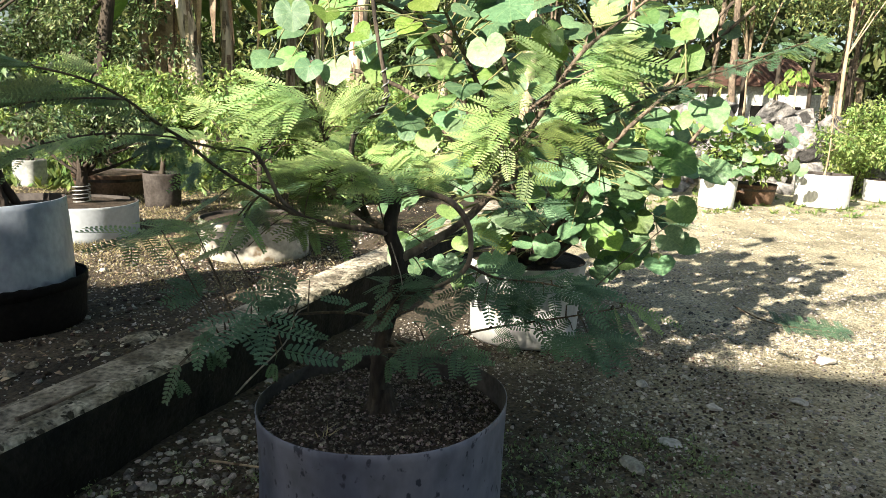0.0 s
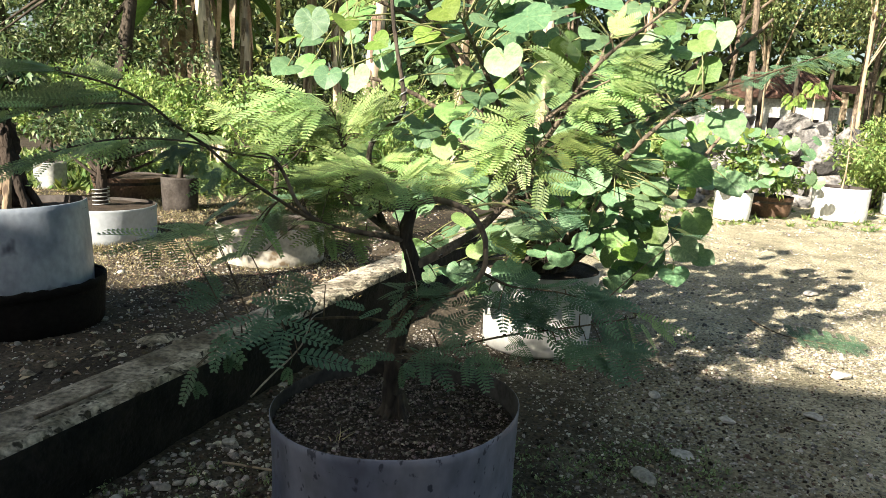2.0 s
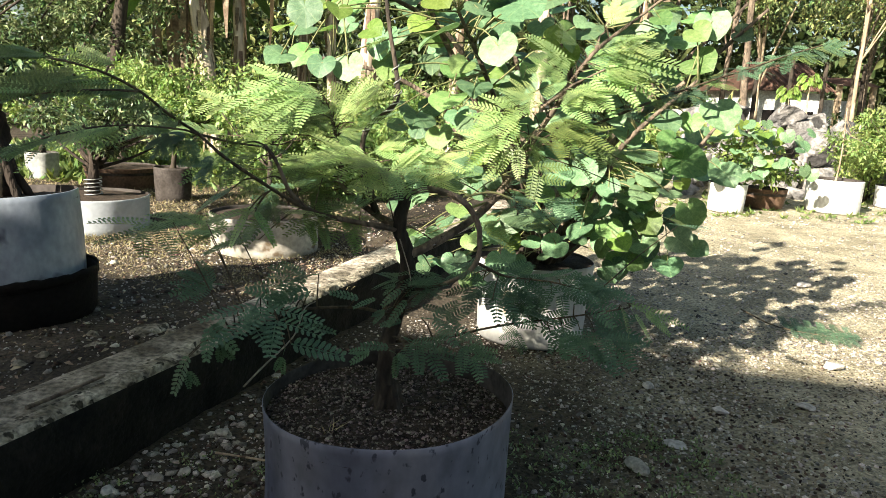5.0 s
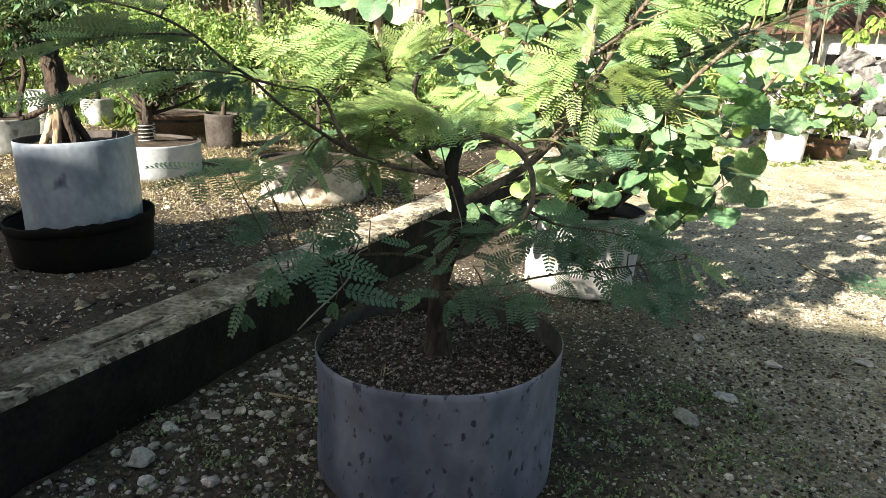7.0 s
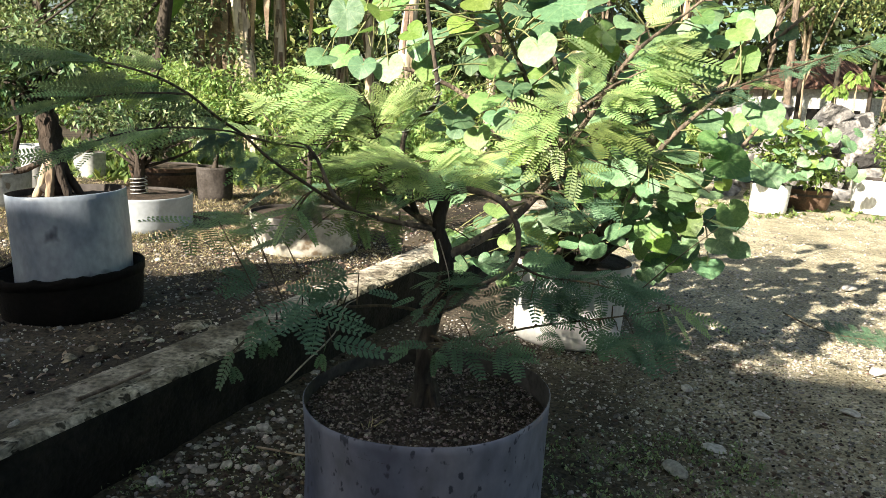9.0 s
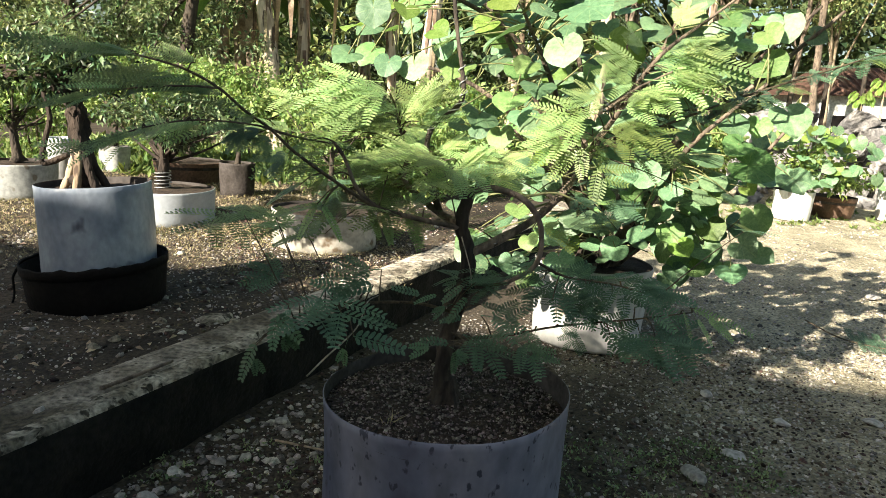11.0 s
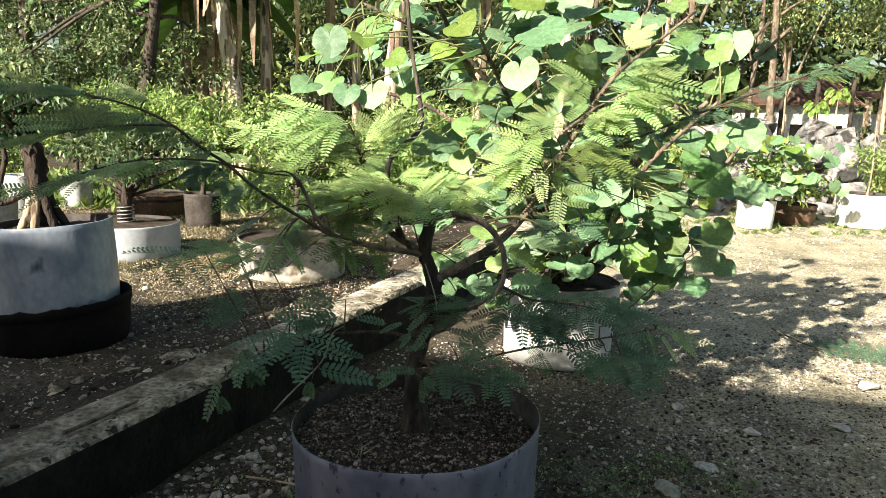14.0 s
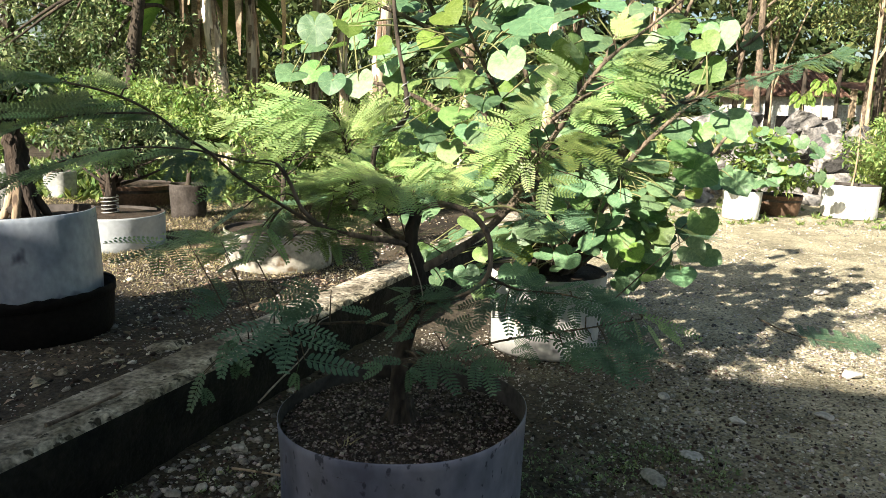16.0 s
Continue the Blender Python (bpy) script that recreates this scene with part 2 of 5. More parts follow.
def arrays_mesh(name, verts, faces, material, smooth=False):
    """A mesh from an (n, 3) array of corners and an (m, k) array of faces."""
    me = bpy.data.meshes.new(name)
    n, (m, k) = len(verts), faces.shape
    me.vertices.add(n)
    me.vertices.foreach_set("co", np.ascontiguousarray(verts, dtype=np.float32).ravel())
    me.loops.add(m * k)
    me.loops.foreach_set("vertex_index", np.ascontiguousarray(faces, dtype=np.int32).ravel())
    me.polygons.add(m)
    me.polygons.foreach_set("loop_start", np.arange(0, m * k, k, dtype=np.int32))
    me.update(calc_edges=True)
    me.validate()
    me.materials.append(material)
    if smooth:
        me.polygons.foreach_set("use_smooth", [True] * m)
    return me


def root(name, x, y, z, label, category, group="", rz=0.0):
    ob = new(name)
    ob.empty_display_size = 0.1
    ob.matrix_basis = pose(x, y, z, 0, 0, rz)
    return tagged(ob, label, category, group)


def curve_points(pts, steps=5):
    """A smooth line through the given points."""
    P = [Vector(p) for p in pts]
    P = [2 * P[0] - P[1]] + P + [2 * P[-1] - P[-2]]
    out = []
    for i in range(1, len(P) - 2):
        for s in range(steps):
            t = s / steps
            a, b, c, d = P[i - 1], P[i], P[i + 1], P[i + 2]
            out.append(0.5 * (2 * b + (c - a) * t + (2 * a - 5 * b + 4 * c - d) * t * t + (3 * b - a - 3 * c + d) * t ** 3))
    return out + [P[-2]]


def tube(bm, pts, r0, r1, sides=8, rough=0.0, steps=5, flare=0.0):
    """A tapered, slightly uneven rod along a smooth line."""
    line = curve_points(pts, steps)
    rings, n = [], len(line)
    ref = Vector((0.3, 0.7, 0.2))
    for i, p in enumerate(line):
        d = (line[min(i + 1, n - 1)] - line[max(i - 1, 0)]).normalized()
        u = d.cross(ref).normalized()
        v = d.cross(u)
        t = i / (n - 1)
        r = r0 + (r1 - r0) * t + flare * max(0, 1 - t * 6) ** 2
        ring = []
        for k in range(sides):
            a = 2 * math.pi * k / sides
            rr = r * (1 + rough * noise.noise(Vector((math.cos(a) * 2, math.sin(a) * 2, t * 14 + r0 * 90))))
            ring.append(bm.verts.new(p + u * math.cos(a) * rr + v * math.sin(a) * rr))
        rings.append(ring)
    for a, b in zip(rings, rings[1:]):
        for k in range(sides):
            bm.faces.new((a[k], a[(k + 1) % sides], b[(k + 1) % sides], b[k]))
    bm.faces.new(rings[0][::-1])
    bm.faces.new(rings[-1])
    return line


def lathe(bm, profile, sides=48, wobble=0.0, seed=0.0, lean=(0, 0)):
    """A turned form from (radius, height) pairs, slightly out of round."""
    rings = []
    for r, z in profile:
        rings.append([bm.verts.new(((r + wobble * noise.noise(Vector((math.cos(a) * 1.3 + seed, math.sin(a) * 1.3, z * 3)))) * math.cos(a) + lean[0] * z,
                                    (r + wobble * noise.noise(Vector((math.cos(a) * 1.3 + seed, math.sin(a) * 1.3, z * 3)))) * math.sin(a) + lean[1] * z, z))
                      for a in (2 * math.pi * k / sides for k in range(sides))])
    for a, b in zip(rings, rings[1:]):
        for k in range(sides):
            bm.faces.new((a[k], a[(k + 1) % sides], b[(k + 1) % sides], b[k]))
    return rings


def box(bm, x0, y0, z0, x1, y1, z1):
    vs = [bm.verts.new((x, y, z)) for z in (z0, z1) for x, y in ((x0, y0), (x1, y0), (x1, y1), (x0, y1))]
    for f in ((3, 2, 1, 0), (4, 5, 6, 7), (0, 1, 5, 4), (1, 2, 6, 5), (2, 3, 7, 6), (3, 0, 4, 7)):
        bm.faces.new([vs[i] for i in f])
    return vs


def boulder(bm, sx, sy, sz, seed, sub=3, cuts=9, rough=0.05):
    """A stone with broken faces, resting on z = 0."""
    rng = random.Random(seed)
    got = bmesh.ops.create_icosphere(bm, subdivisions=sub, radius=1.0)["verts"]
    planes = [(Vector((rng.gauss(0, 1), rng.gauss(0, 1), rng.gauss(0, 1))).normalized(), rng.uniform(0.55, 0.85)) for _ in range(cuts)]
    for v in got:
        p = v.co.copy()
        for n, d in planes:
            e = p.dot(n) - d
            if e > 0:
                p -= n * e
        p += v.co * rough * noise.noise(p * 3 + Vector((seed, 0, 0)))
        v.co = Vector((p.x * sx, p.y * sy, max(-0.25, p.z) * sz + 0.25 * sz))
    return got


def leaves_mesh(name, pos, along, up, length, width, material, fold=0.25, bend=0.15):
    """Many small pointed leaves, each folded along its rib, as one mesh."""
    along = along / np.linalg.norm(along, axis=1, keepdims=True)
    side = np.cross(along, up)
    side /= np.linalg.norm(side, axis=1, keepdims=True) + 1e-9
    nrm = np.cross(side, along)
    L, W = length[:, None], width[:, None]
    v = np.stack([pos, pos + along * L * 0.42 + side * W * 0.5 + nrm * W * fold, pos + along * L * 0.5, pos + along * L * 0.42 - side * W * 0.5 + nrm * W * fold,
                  pos + along * L - nrm * L * bend], axis=1)
    n = len(pos)
    f = np.array([[0, 1, 2], [0, 2, 3], [1, 4, 2], [2, 4, 3]])
    faces = (np.arange(n)[:, None, None] * 5 + f[None]).reshape(-1, 3)
    return arrays_mesh(name, v.reshape(-1, 3), faces, material)


def cloud(name, parent, clumps, material, per, length, ratio=0.45, seed=1, droop=0.2, spread=0.5):
    """Foliage: clumps are (x, y, z, radius); per leaves in each, thinned towards the clump's edge."""
    rng = np.random.default_rng(seed)
    pos, al, up, ln = [], [], [], []
    for x, y, z, r in clumps:
        d = rng.normal(size=(per, 3))
        d /= np.linalg.norm(d, axis=1, keepdims=True)
        q = d * (r * rng.random((per, 1)) ** spread) * np.array([1, 1, 0.8])
        pos.append(q + np.array([x, y, z]))
        a = d * 0.7 + rng.normal(size=(per, 3)) * 0.6
        a[:, 2] -= droop
        al.append(a)
        u = rng.normal(size=(per, 3)) * 0.45
        u[:, 2] += 1
        up.append(u)
        ln.append(rng.uniform(0.6, 1.3, per) * length)
    pos, al, up, ln = (np.concatenate(q) for q in (pos, al, up, ln))
    ob = new(name, leaves_mesh(name, pos, al, up, ln, ln * ratio, material))
    ob.parent = parent
    return ob


def pebbles(name, xy_z, size, material, seed=1, flat=0.6):
    """Loose stones as one mesh: an (n, 3) array of places and an (n,) array of sizes."""
    rng = np.random.default_rng(seed)
    t = (1 + 5 ** 0.5) / 2
    base = np.array([(-1, t, 0), (1, t, 0), (-1, -t, 0), (1, -t, 0), (0, -1, t), (0, 1, t), (0, -1, -t), (0, 1, -t), (t, 0, -1), (t, 0, 1), (-t, 0, -1), (-t, 0, 1)]) / 1.9
    tri = np.array([(0, 11, 5), (0, 5, 1), (0, 1, 7), (0, 7, 10), (0, 10, 11), (1, 5, 9), (5, 11, 4), (11, 10, 2), (10, 7, 6), (7, 1, 8),
                    (3, 9, 4), (3, 4, 2), (3, 2, 6), (3, 6, 8), (3, 8, 9), (4, 9, 5), (2, 4, 11), (6, 2, 10), (8, 6, 7), (9, 8, 1)])
    n = len(size)
    jit = base[None] * rng.uniform(0.6, 1.25, (n, 12, 1))
    jit *= np.stack([rng.uniform(0.7, 1.4, n), rng.uniform(0.7, 1.2, n), rng.uniform(0.4, 0.9, n) * flat / 0.6], axis=1)[:, None]
    ang = rng.uniform(0, 6.283, n)
    ca, sa = np.cos(ang)[:, None], np.sin(ang)[:, None]
    x, y = jit[..., 0] * ca - jit[..., 1] * sa, jit[..., 0] * sa + jit[..., 1] * ca
    v = np.stack([x, y, jit[..., 2]], axis=2) * (size[:, None, None] * 0.5) + xy_z[:, None]
    faces = (np.arange(n)[:, None, None] * 12 + tri[None]).reshape(-1, 3)
    return new(name, arrays_mesh(name, v.reshape(-1, 3), faces, material))


# ---- ground, kerb, terrace ----
TERRACE = 0.18
KX, KY = -0.76, 0.08                     # a point of the kerb's face
KD = Vector((0.42, 0.907, 0)).normalized()   # the way the kerb runs
KN = Vector((KD.y, -KD.x, 0))            # out of its face


def kerb_face(y):
    return KX + (y - KY) * KD.x / KD.y


def sheet(name, xs, ys, height, material, keep=None):
    """A ground sheet over uneven grid lines."""
    X, Y = np.meshgrid(xs, ys)
    Z = np.array([[height(x, y) for x in xs] for y in ys])
    v = np.stack([X, Y, Z], axis=2).reshape(-1, 3)
    nx, ny = len(xs), len(ys)
    i, j = np.meshgrid(np.arange(nx - 1), np.arange(ny - 1))
    a = (j * nx + i).ravel()
    f = np.stack([a, a + 1, a + nx + 1, a + nx], axis=1)
    return tagged(new(name, arrays_mesh(name, v, f, material, True)), kind="structure")


def ground_height(x, y):
    near = max(0, 1 - math.hypot(x, y) / 14)
    return near * (0.007 * noise.noise(Vector((x * 3, y * 3, 0))) + 0.006 * noise.noise(Vector((x * 13, y * 13, 3))) + 0.004 * noise.noise(Vector((x * 33, y * 33, 7)))) - 0.006


fine_x = list(np.arange(-1.5, 3.6, 0.025))
fine_y = list(np.arange(-0.9, 4.0, 0.025))
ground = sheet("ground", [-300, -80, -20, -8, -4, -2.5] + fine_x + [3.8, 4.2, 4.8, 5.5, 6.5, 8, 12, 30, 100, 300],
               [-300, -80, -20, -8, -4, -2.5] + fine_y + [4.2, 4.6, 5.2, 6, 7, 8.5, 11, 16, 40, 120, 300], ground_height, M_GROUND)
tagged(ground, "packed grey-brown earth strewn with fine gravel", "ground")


def terrace_height(x, y):
    return TERRACE + 0.012 * noise.noise(Vector((x * 2.2, y * 2.2, 5))) + 0.006 * noise.noise(Vector((x * 9, y * 9, 1))) + 0.0


def terrace():
    """Raised earth behind the kerb, its edge along the kerb's back."""
    ys = list(np.arange(-3.0, 4.0, 0.06)) + [4.3, 4.8, 5.5, 6.5, 8, 11, 16]
    us = [0.0] + list(np.arange(0.05, 3.2, 0.06)) + [3.5, 4, 5, 7, 10, 16, 30]
    v = np.array([[(kerb_face(y) - 0.185 - u, y, terrace_height(kerb_face(y) - 0.185 - u, y)) for u in us] for y in ys]).reshape(-1, 3)
    nx = len(us)
    i, j = np.meshgrid(np.arange(nx - 1), np.arange(len(ys) - 1))
    a = (j * nx + i).ravel()
    f = np.stack([a, a + nx, a + nx + 1, a + 1], axis=1)
    return tagged(new("terrace_ground", arrays_mesh("terrace_ground", v, f, M_TERRACE, True)), "raised brown earth with dry litter behind the kerb", "ground", kind="structure")


terrace()


def kerb():
    """A cast concrete kerb with chipped edges."""
    bm = bmesh.new()
    n, prof = 520, [(0.0, -0.05), (0.0, 0.04), (0.004, 0.09), (0.0, 0.14), (-0.003, 0.185), (-0.016, 0.2), (-0.05, 0.203), (-0.1, 0.2), (-0.15, 0.203), (-0.185, 0.197), (-0.2, 0.15), (-0.2, -0.05)]
    rings = []
    for k in range(n + 1):
        s = -3.2 + 8.0 * k / n
        ring = []
        for j, (o, z) in enumerate(prof):
            p = Vector((KX, KY, 0)) + KD * s
            w = 0.012 * noise.noise(Vector((s * 3, j * 0.7, 0))) + 0.007 * noise.noise(Vector((s * 14, j * 1.9, 4)))
            edge = 2.6 if 4 <= j <= 5 else 1.0
            w += 0.004 * noise.noise(Vector((s * 37, j * 2.3, 9)))
            ring.append(bm.verts.new(p + KN * (o + w * edge) + Vector((0, 0, z + (w * 0.6 * edge if z > 0.1 else 0)))))
        rings.append(ring)
    for a, b in zip(rings, rings[1:]):
        for j in range(len(prof) - 1):
            bm.faces.new((a[j], b[j], b[j + 1], a[j + 1]))
    bm.faces.new(rings[0])
    bm.faces.new(rings[-1][::-1])
    bmesh.ops.recalc_face_normals(bm, faces=bm.faces)
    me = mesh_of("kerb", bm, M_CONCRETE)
    me.materials.append(M_ALGAESHADE)
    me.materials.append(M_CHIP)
    for q in me.polygons:                 # the face over the damp yard: black-green stain, with its shade put into the colour
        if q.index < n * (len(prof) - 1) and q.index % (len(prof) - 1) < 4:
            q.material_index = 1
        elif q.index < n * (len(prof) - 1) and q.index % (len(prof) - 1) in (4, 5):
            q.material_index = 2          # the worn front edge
    return tagged(new("kerb", me), "weathered mossy concrete kerb with chipped edges", "kerb", kind="structure")


kerb()

# gravel on the ground and litter on the terrace
rng = np.random.default_rng(7)


def strew(n, x0, x1, y0, y1, lo, hi, on_terrace, seed, name, material, label):
    r = np.random.default_rng(seed)
    x, y = r.uniform(x0, x1, n), r.uniform(y0, y1, n)
    kf = KX + (y - KY) * KD.x / KD.y
    keep = (x < kf - 0.05) if on_terrace else (x > kf + 0.02)
    keep &= np.array([noise.noise(Vector((a * 1.7, b * 1.7, seed))) > r.uniform(-0.5, 0.35) for a, b in zip(x, y)])
    x, y = x[keep], y[keep]
    s = lo * (hi / lo) ** (r.random(len(x)) ** 2.6)
    z = np.array([(max(terrace_height(a, b), 0.19 if a > KX + (b - KY) * 0.463 - 0.2 else 0) if on_terrace else ground_height(a, b)) for a, b in zip(x, y)]) + s * 0.1
    return tagged(pebbles(name, np.stack([x, y, z], 1), s, material, seed), label, "gravel", kind="stuff")


strew(18000, -1.0, 2.4, -0.7, 2.2, 0.004, 0.022, False, 11, "gravel", M_GRAVEL, "loose grey gravel scattered over the earth")
strew(22000, 0.5, 6.0, 1.0, 6.5, 0.006, 0.03, False, 12, "gravel", M_GRAVEL, "loose grey gravel on the sunlit yard")
strew(6000, -3.2, 0.4, -0.2, 4.0, 0.006, 0.035, True, 13, "gravel", M_GRAVEL, "small stones and clods on the raised earth")
strew(26000, 0.1, 2.3, -0.7, 1.5, 0.004, 0.016, False, 15, "gravel", M_GRAVEL, "fine grit trodden into the earth")
strew(14000, -1.0, 1.3, -0.8, 1.2, 0.005, 0.022, False, 16, "gravel", M_CLOD, "dark crumbly clods over the yard's earth")
strew(15000, 0.5, 2.4, -0.7, 1.6, 0.003, 0.013, False, 21, "gravel", M_CLOD, "dark crumbs trodden over the yard")
strew(16000, 0.8, 3.4, 0.5, 2.8, 0.004, 0.02, False, 20, "gravel", M_GRAVEL, "small loose gravel in the sun")
strew(14000, -2.0, 0.1, -0.2, 2.2, 0.004, 0.014, True, 19, "gravel", M_GRAVEL, "pale grit over the raised earth and the kerb")
strew(9000, -2.6, 0.3, -0.2, 3.2, 0.006, 0.026, True, 18, "gravel", M_CLOD, "dark crumbs over the raised earth")
strew(2600, -0.95, -0.2, -0.35, 0.9, 0.007, 0.034, False, 14, "gravel", M_GRAVEL, "coarse rubble along the foot of the kerb")

# ---- single stones ----


def stone(x, y, z, sx, sy, sz, seed, label="pale angular limestone lying on the earth", category="stone", group="loose stones", material=M_STONE):
    bm = bmesh.new()
    boulder(bm, sx, sy, sz, seed)
    ob = new("stone", mesh_of("stone", bm, material, False))
    ob.matrix_basis = pose(x, y, z, 0, 0, seed * 37 % 360)
    return tagged(ob, label, category, group)


for i, (x, y, sx, sy, sz) in enumerate(((0.684, 0.244, 0.045, 0.028, 0.02), (0.845, 0.378, 0.035, 0.03, 0.012), (1.763, 1.043, 0.05, 0.03, 0.025), (-0.661, -0.041, 0.034, 0.028, 0.028),
                                        (-0.809, 0.026, 0.022, 0.018, 0.016), (-0.648, 0.107, 0.02, 0.018, 0.014), (-0.56, 0.17, 0.024, 0.016, 0.014), (-0.45, 0.42, 0.025, 0.016, 0.014),
                                        (-0.5, 0.2, 0.02, 0.016, 0.014), (1.1, 0.62, 0.04, 0.03, 0.012), (1.42, 0.66, 0.035, 0.03, 0.012), (0.56, -0.2, 0.03, 0.025, 0.015), (2.45, 2.4, 0.05, 0.04, 0.02),
                                        (-0.62, -0.12, 0.02, 0.018, 0.014), (0.93, 0.82, 0.03, 0.02, 0.015))):
    stone(x, y, 0.0, sx, sy, sz, i + 3)
for i, (x, y, sx, sy, sz) in enumerate(((-0.86, 0.61, 0.04, 0.022, 0.014), (-0.75, 0.76, 0.09, 0.055, 0.018), (-0.67, 0.72, 0.06, 0.04, 0.022), (-0.9, 0.7, 0.03, 0.02, 0.015), (-1.0, 0.45, 0.025, 0.02, 0.012),
                                        (-0.97, 0.52, 0.025, 0.02, 0.012))):
    stone(x, y, TERRACE, sx * 0.85, sy * 0.85, sz, i + 30, "dull flat broken concrete on the raised earth", material=M_CHIP)


def rod_thing(name, pts, r0, r1, material, label, category):
    o = Vector(pts[0])
    bm = bmesh.new()
    tube(bm, [Vector(p) - o for p in pts], r0, r1, 6, 0.2)
    ob = new(name, mesh_of(name, bm, material))
    ob.location = o
    return tagged(ob, label, category)


rod_thing("stick", [(-0.82, 0.105, 0.212), (-0.772, 0.191, 0.214), (-0.723, 0.307, 0.212)], 0.006, 0.004, M_LIMB, "dry brown stick lying along the kerb", "stick")
rod_thing("stick", [(-0.44, 0.285, 0.012), (-0.36, 0.26, 0.013), (-0.29, 0.24, 0.012)], 0.0035, 0.003, M_PALEBARK, "thin pale bleached stick beside the pot", "stick")

# ---- leaves shared by the plants ----


def pinna(verts, faces, base, way, up, length, n, leaflet, wide=0.16, arch=0.1):
    """One feather of a compound leaf: a stalk and n pairs of oblong leaflets."""
    side = way.cross(up).normalized()
    nrm = side.cross(way).normalized()
    for i in range(n):
        t = (i + 0.6) / n
        p = base + way * (length * t) - nrm * (length * arch * t * t)
        prof = leaflet * (0.55 + 0.45 * math.sin(math.pi * min(1, t * 0.98 + 0.1)))
        for sgn in (-1, 1):
            d = (side * sgn + way * 0.42 + nrm * 0.10).normalized()
            w = way * (leaflet * wide)
            k = len(verts)
            verts += [p, p + d * prof * 0.3 + w, p + d * prof * 0.82 + w * 0.85, p + d * prof, p + d * prof * 0.8 - w * 0.8, p + d * prof * 0.28 - w]
            faces += [(k, k + 1, k + 2, k + 3), (k, k + 3, k + 4, k + 5)]
    k = len(verts)
    e = base + way * length - nrm * (length * arch)
    mid = base + way * (length * 0.5) - nrm * (length * arch * 0.25)
    w = side * (leaflet * 0.06)
    verts += [base - w, base + w, mid + w, mid - w, e + w * 0.5, e - w * 0.5]
    faces += [(k, k + 1, k + 2, k + 3), (k + 3, k + 2, k + 4, k + 5)]


def feather_leaf(seed, material, pairs=3, stalk=0.42, leaflet=0.125, n=12, droop=0.04, wide=0.15, spread=(24, 54)):
    """A twice-feathered leaf along +X, about one unit long; pairs 0 makes a single feather."""
    rng = random.Random(seed)
    verts, faces = [], []
    up = Vector((0, 0, 1))
    if not pairs:
        pinna(verts, faces, Vector((0, 0, 0)), Vector((1, 0, 0)), up, 1.0, n, leaflet, wide, 0.1)
    for i in range(pairs):
        t = (i + 1.0) / pairs
        p = Vector((stalk * t, 0, -droop * stalk * t * t))
        ln = 0.64 * (0.7 + 0.3 * math.sin(math.pi * (0.15 + t * 0.7))) * rng.uniform(0.85, 1.12)
        for sgn in (-1, 1):
            a = radians(rng.uniform(*spread) + 22 * (1 - t))
            way = Vector((math.cos(a), sgn * math.sin(a), rng.uniform(-0.1, 0.14) - droop * t)).normalized()
            pinna(verts, faces, p, way, up, ln, max(6, round(n * ln / 0.64)), leaflet, wide)
    k = len(verts)
    for i in range(5):
        t = i / 4
        for q in (-1, 1):
            verts.append(Vector((stalk * t, q * 0.009 * (1.3 - t), -droop * stalk * t * t + 0.003)))
    for i in range(4):
        faces.append((k + 2 * i, k + 2 * i + 1, k + 2 * i + 3, k + 2 * i + 2))
    return arrays_mesh("leaf", np.array([tuple(v) for v in verts]), np.array(faces), material)


FEATHERS = [feather_leaf(q, M_LEAFLET, pairs=p, droop=d) for q, d, p in ((1, 0.02, 3), (2, 0.05, 2), (3, 0.1, 2), (4, -0.04, 2), (9, 0.0, 3))]
# leaves for the shaded parts, darkened and blued by their materials
SHADEFEATHERS = [feather_leaf(q, M_SHADELEAF, pairs=2, droop=d, leaflet=0.125, n=11) for q, d in ((21, 0.05), (22, 0.15))]
BLUESHADE = [feather_leaf(q, M_BLUESHADELEAF, pairs=2, leaflet=0.14, n=10, droop=d, wide=0.16) for q, d in ((11, 0.15), (12, 0.3))]
PINNAE = [feather_leaf(q, M_LEAFLET, pairs=0, leaflet=0.19, n=13, wide=0.2) for q in (31, 32)]
STRIPS = [feather_leaf(41, M_SHADELEAF, pairs=0, leaflet=0.12, n=17, wide=0.15), feather_leaf(42, M_SHADELEAF, pairs=1, stalk=0.25, leaflet=0.1, n=15, wide=0.15, spread=(6, 14)), feather_leaf(43, M_LEAFLET, pairs=0, leaflet=0.11, n=17, wide=0.15), feather_leaf(44, M_LEAFLET, pairs=1, stalk=0.25, leaflet=0.1, n=15, wide=0.15, spread=(6, 14))]
COARSE = [feather_leaf(5, M_BLUESHADELEAF, pairs=0, leaflet=0.24, n=8, wide=0.24), feather_leaf(6, M_BLUESHADELEAF, pairs=1, stalk=0.3, leaflet=0.15, n=8, droop=0.3, wide=0.24, spread=(10, 22)), feather_leaf(7, M_BLUESHADELEAF, pairs=0, leaflet=0.22, n=9, wide=0.22)]


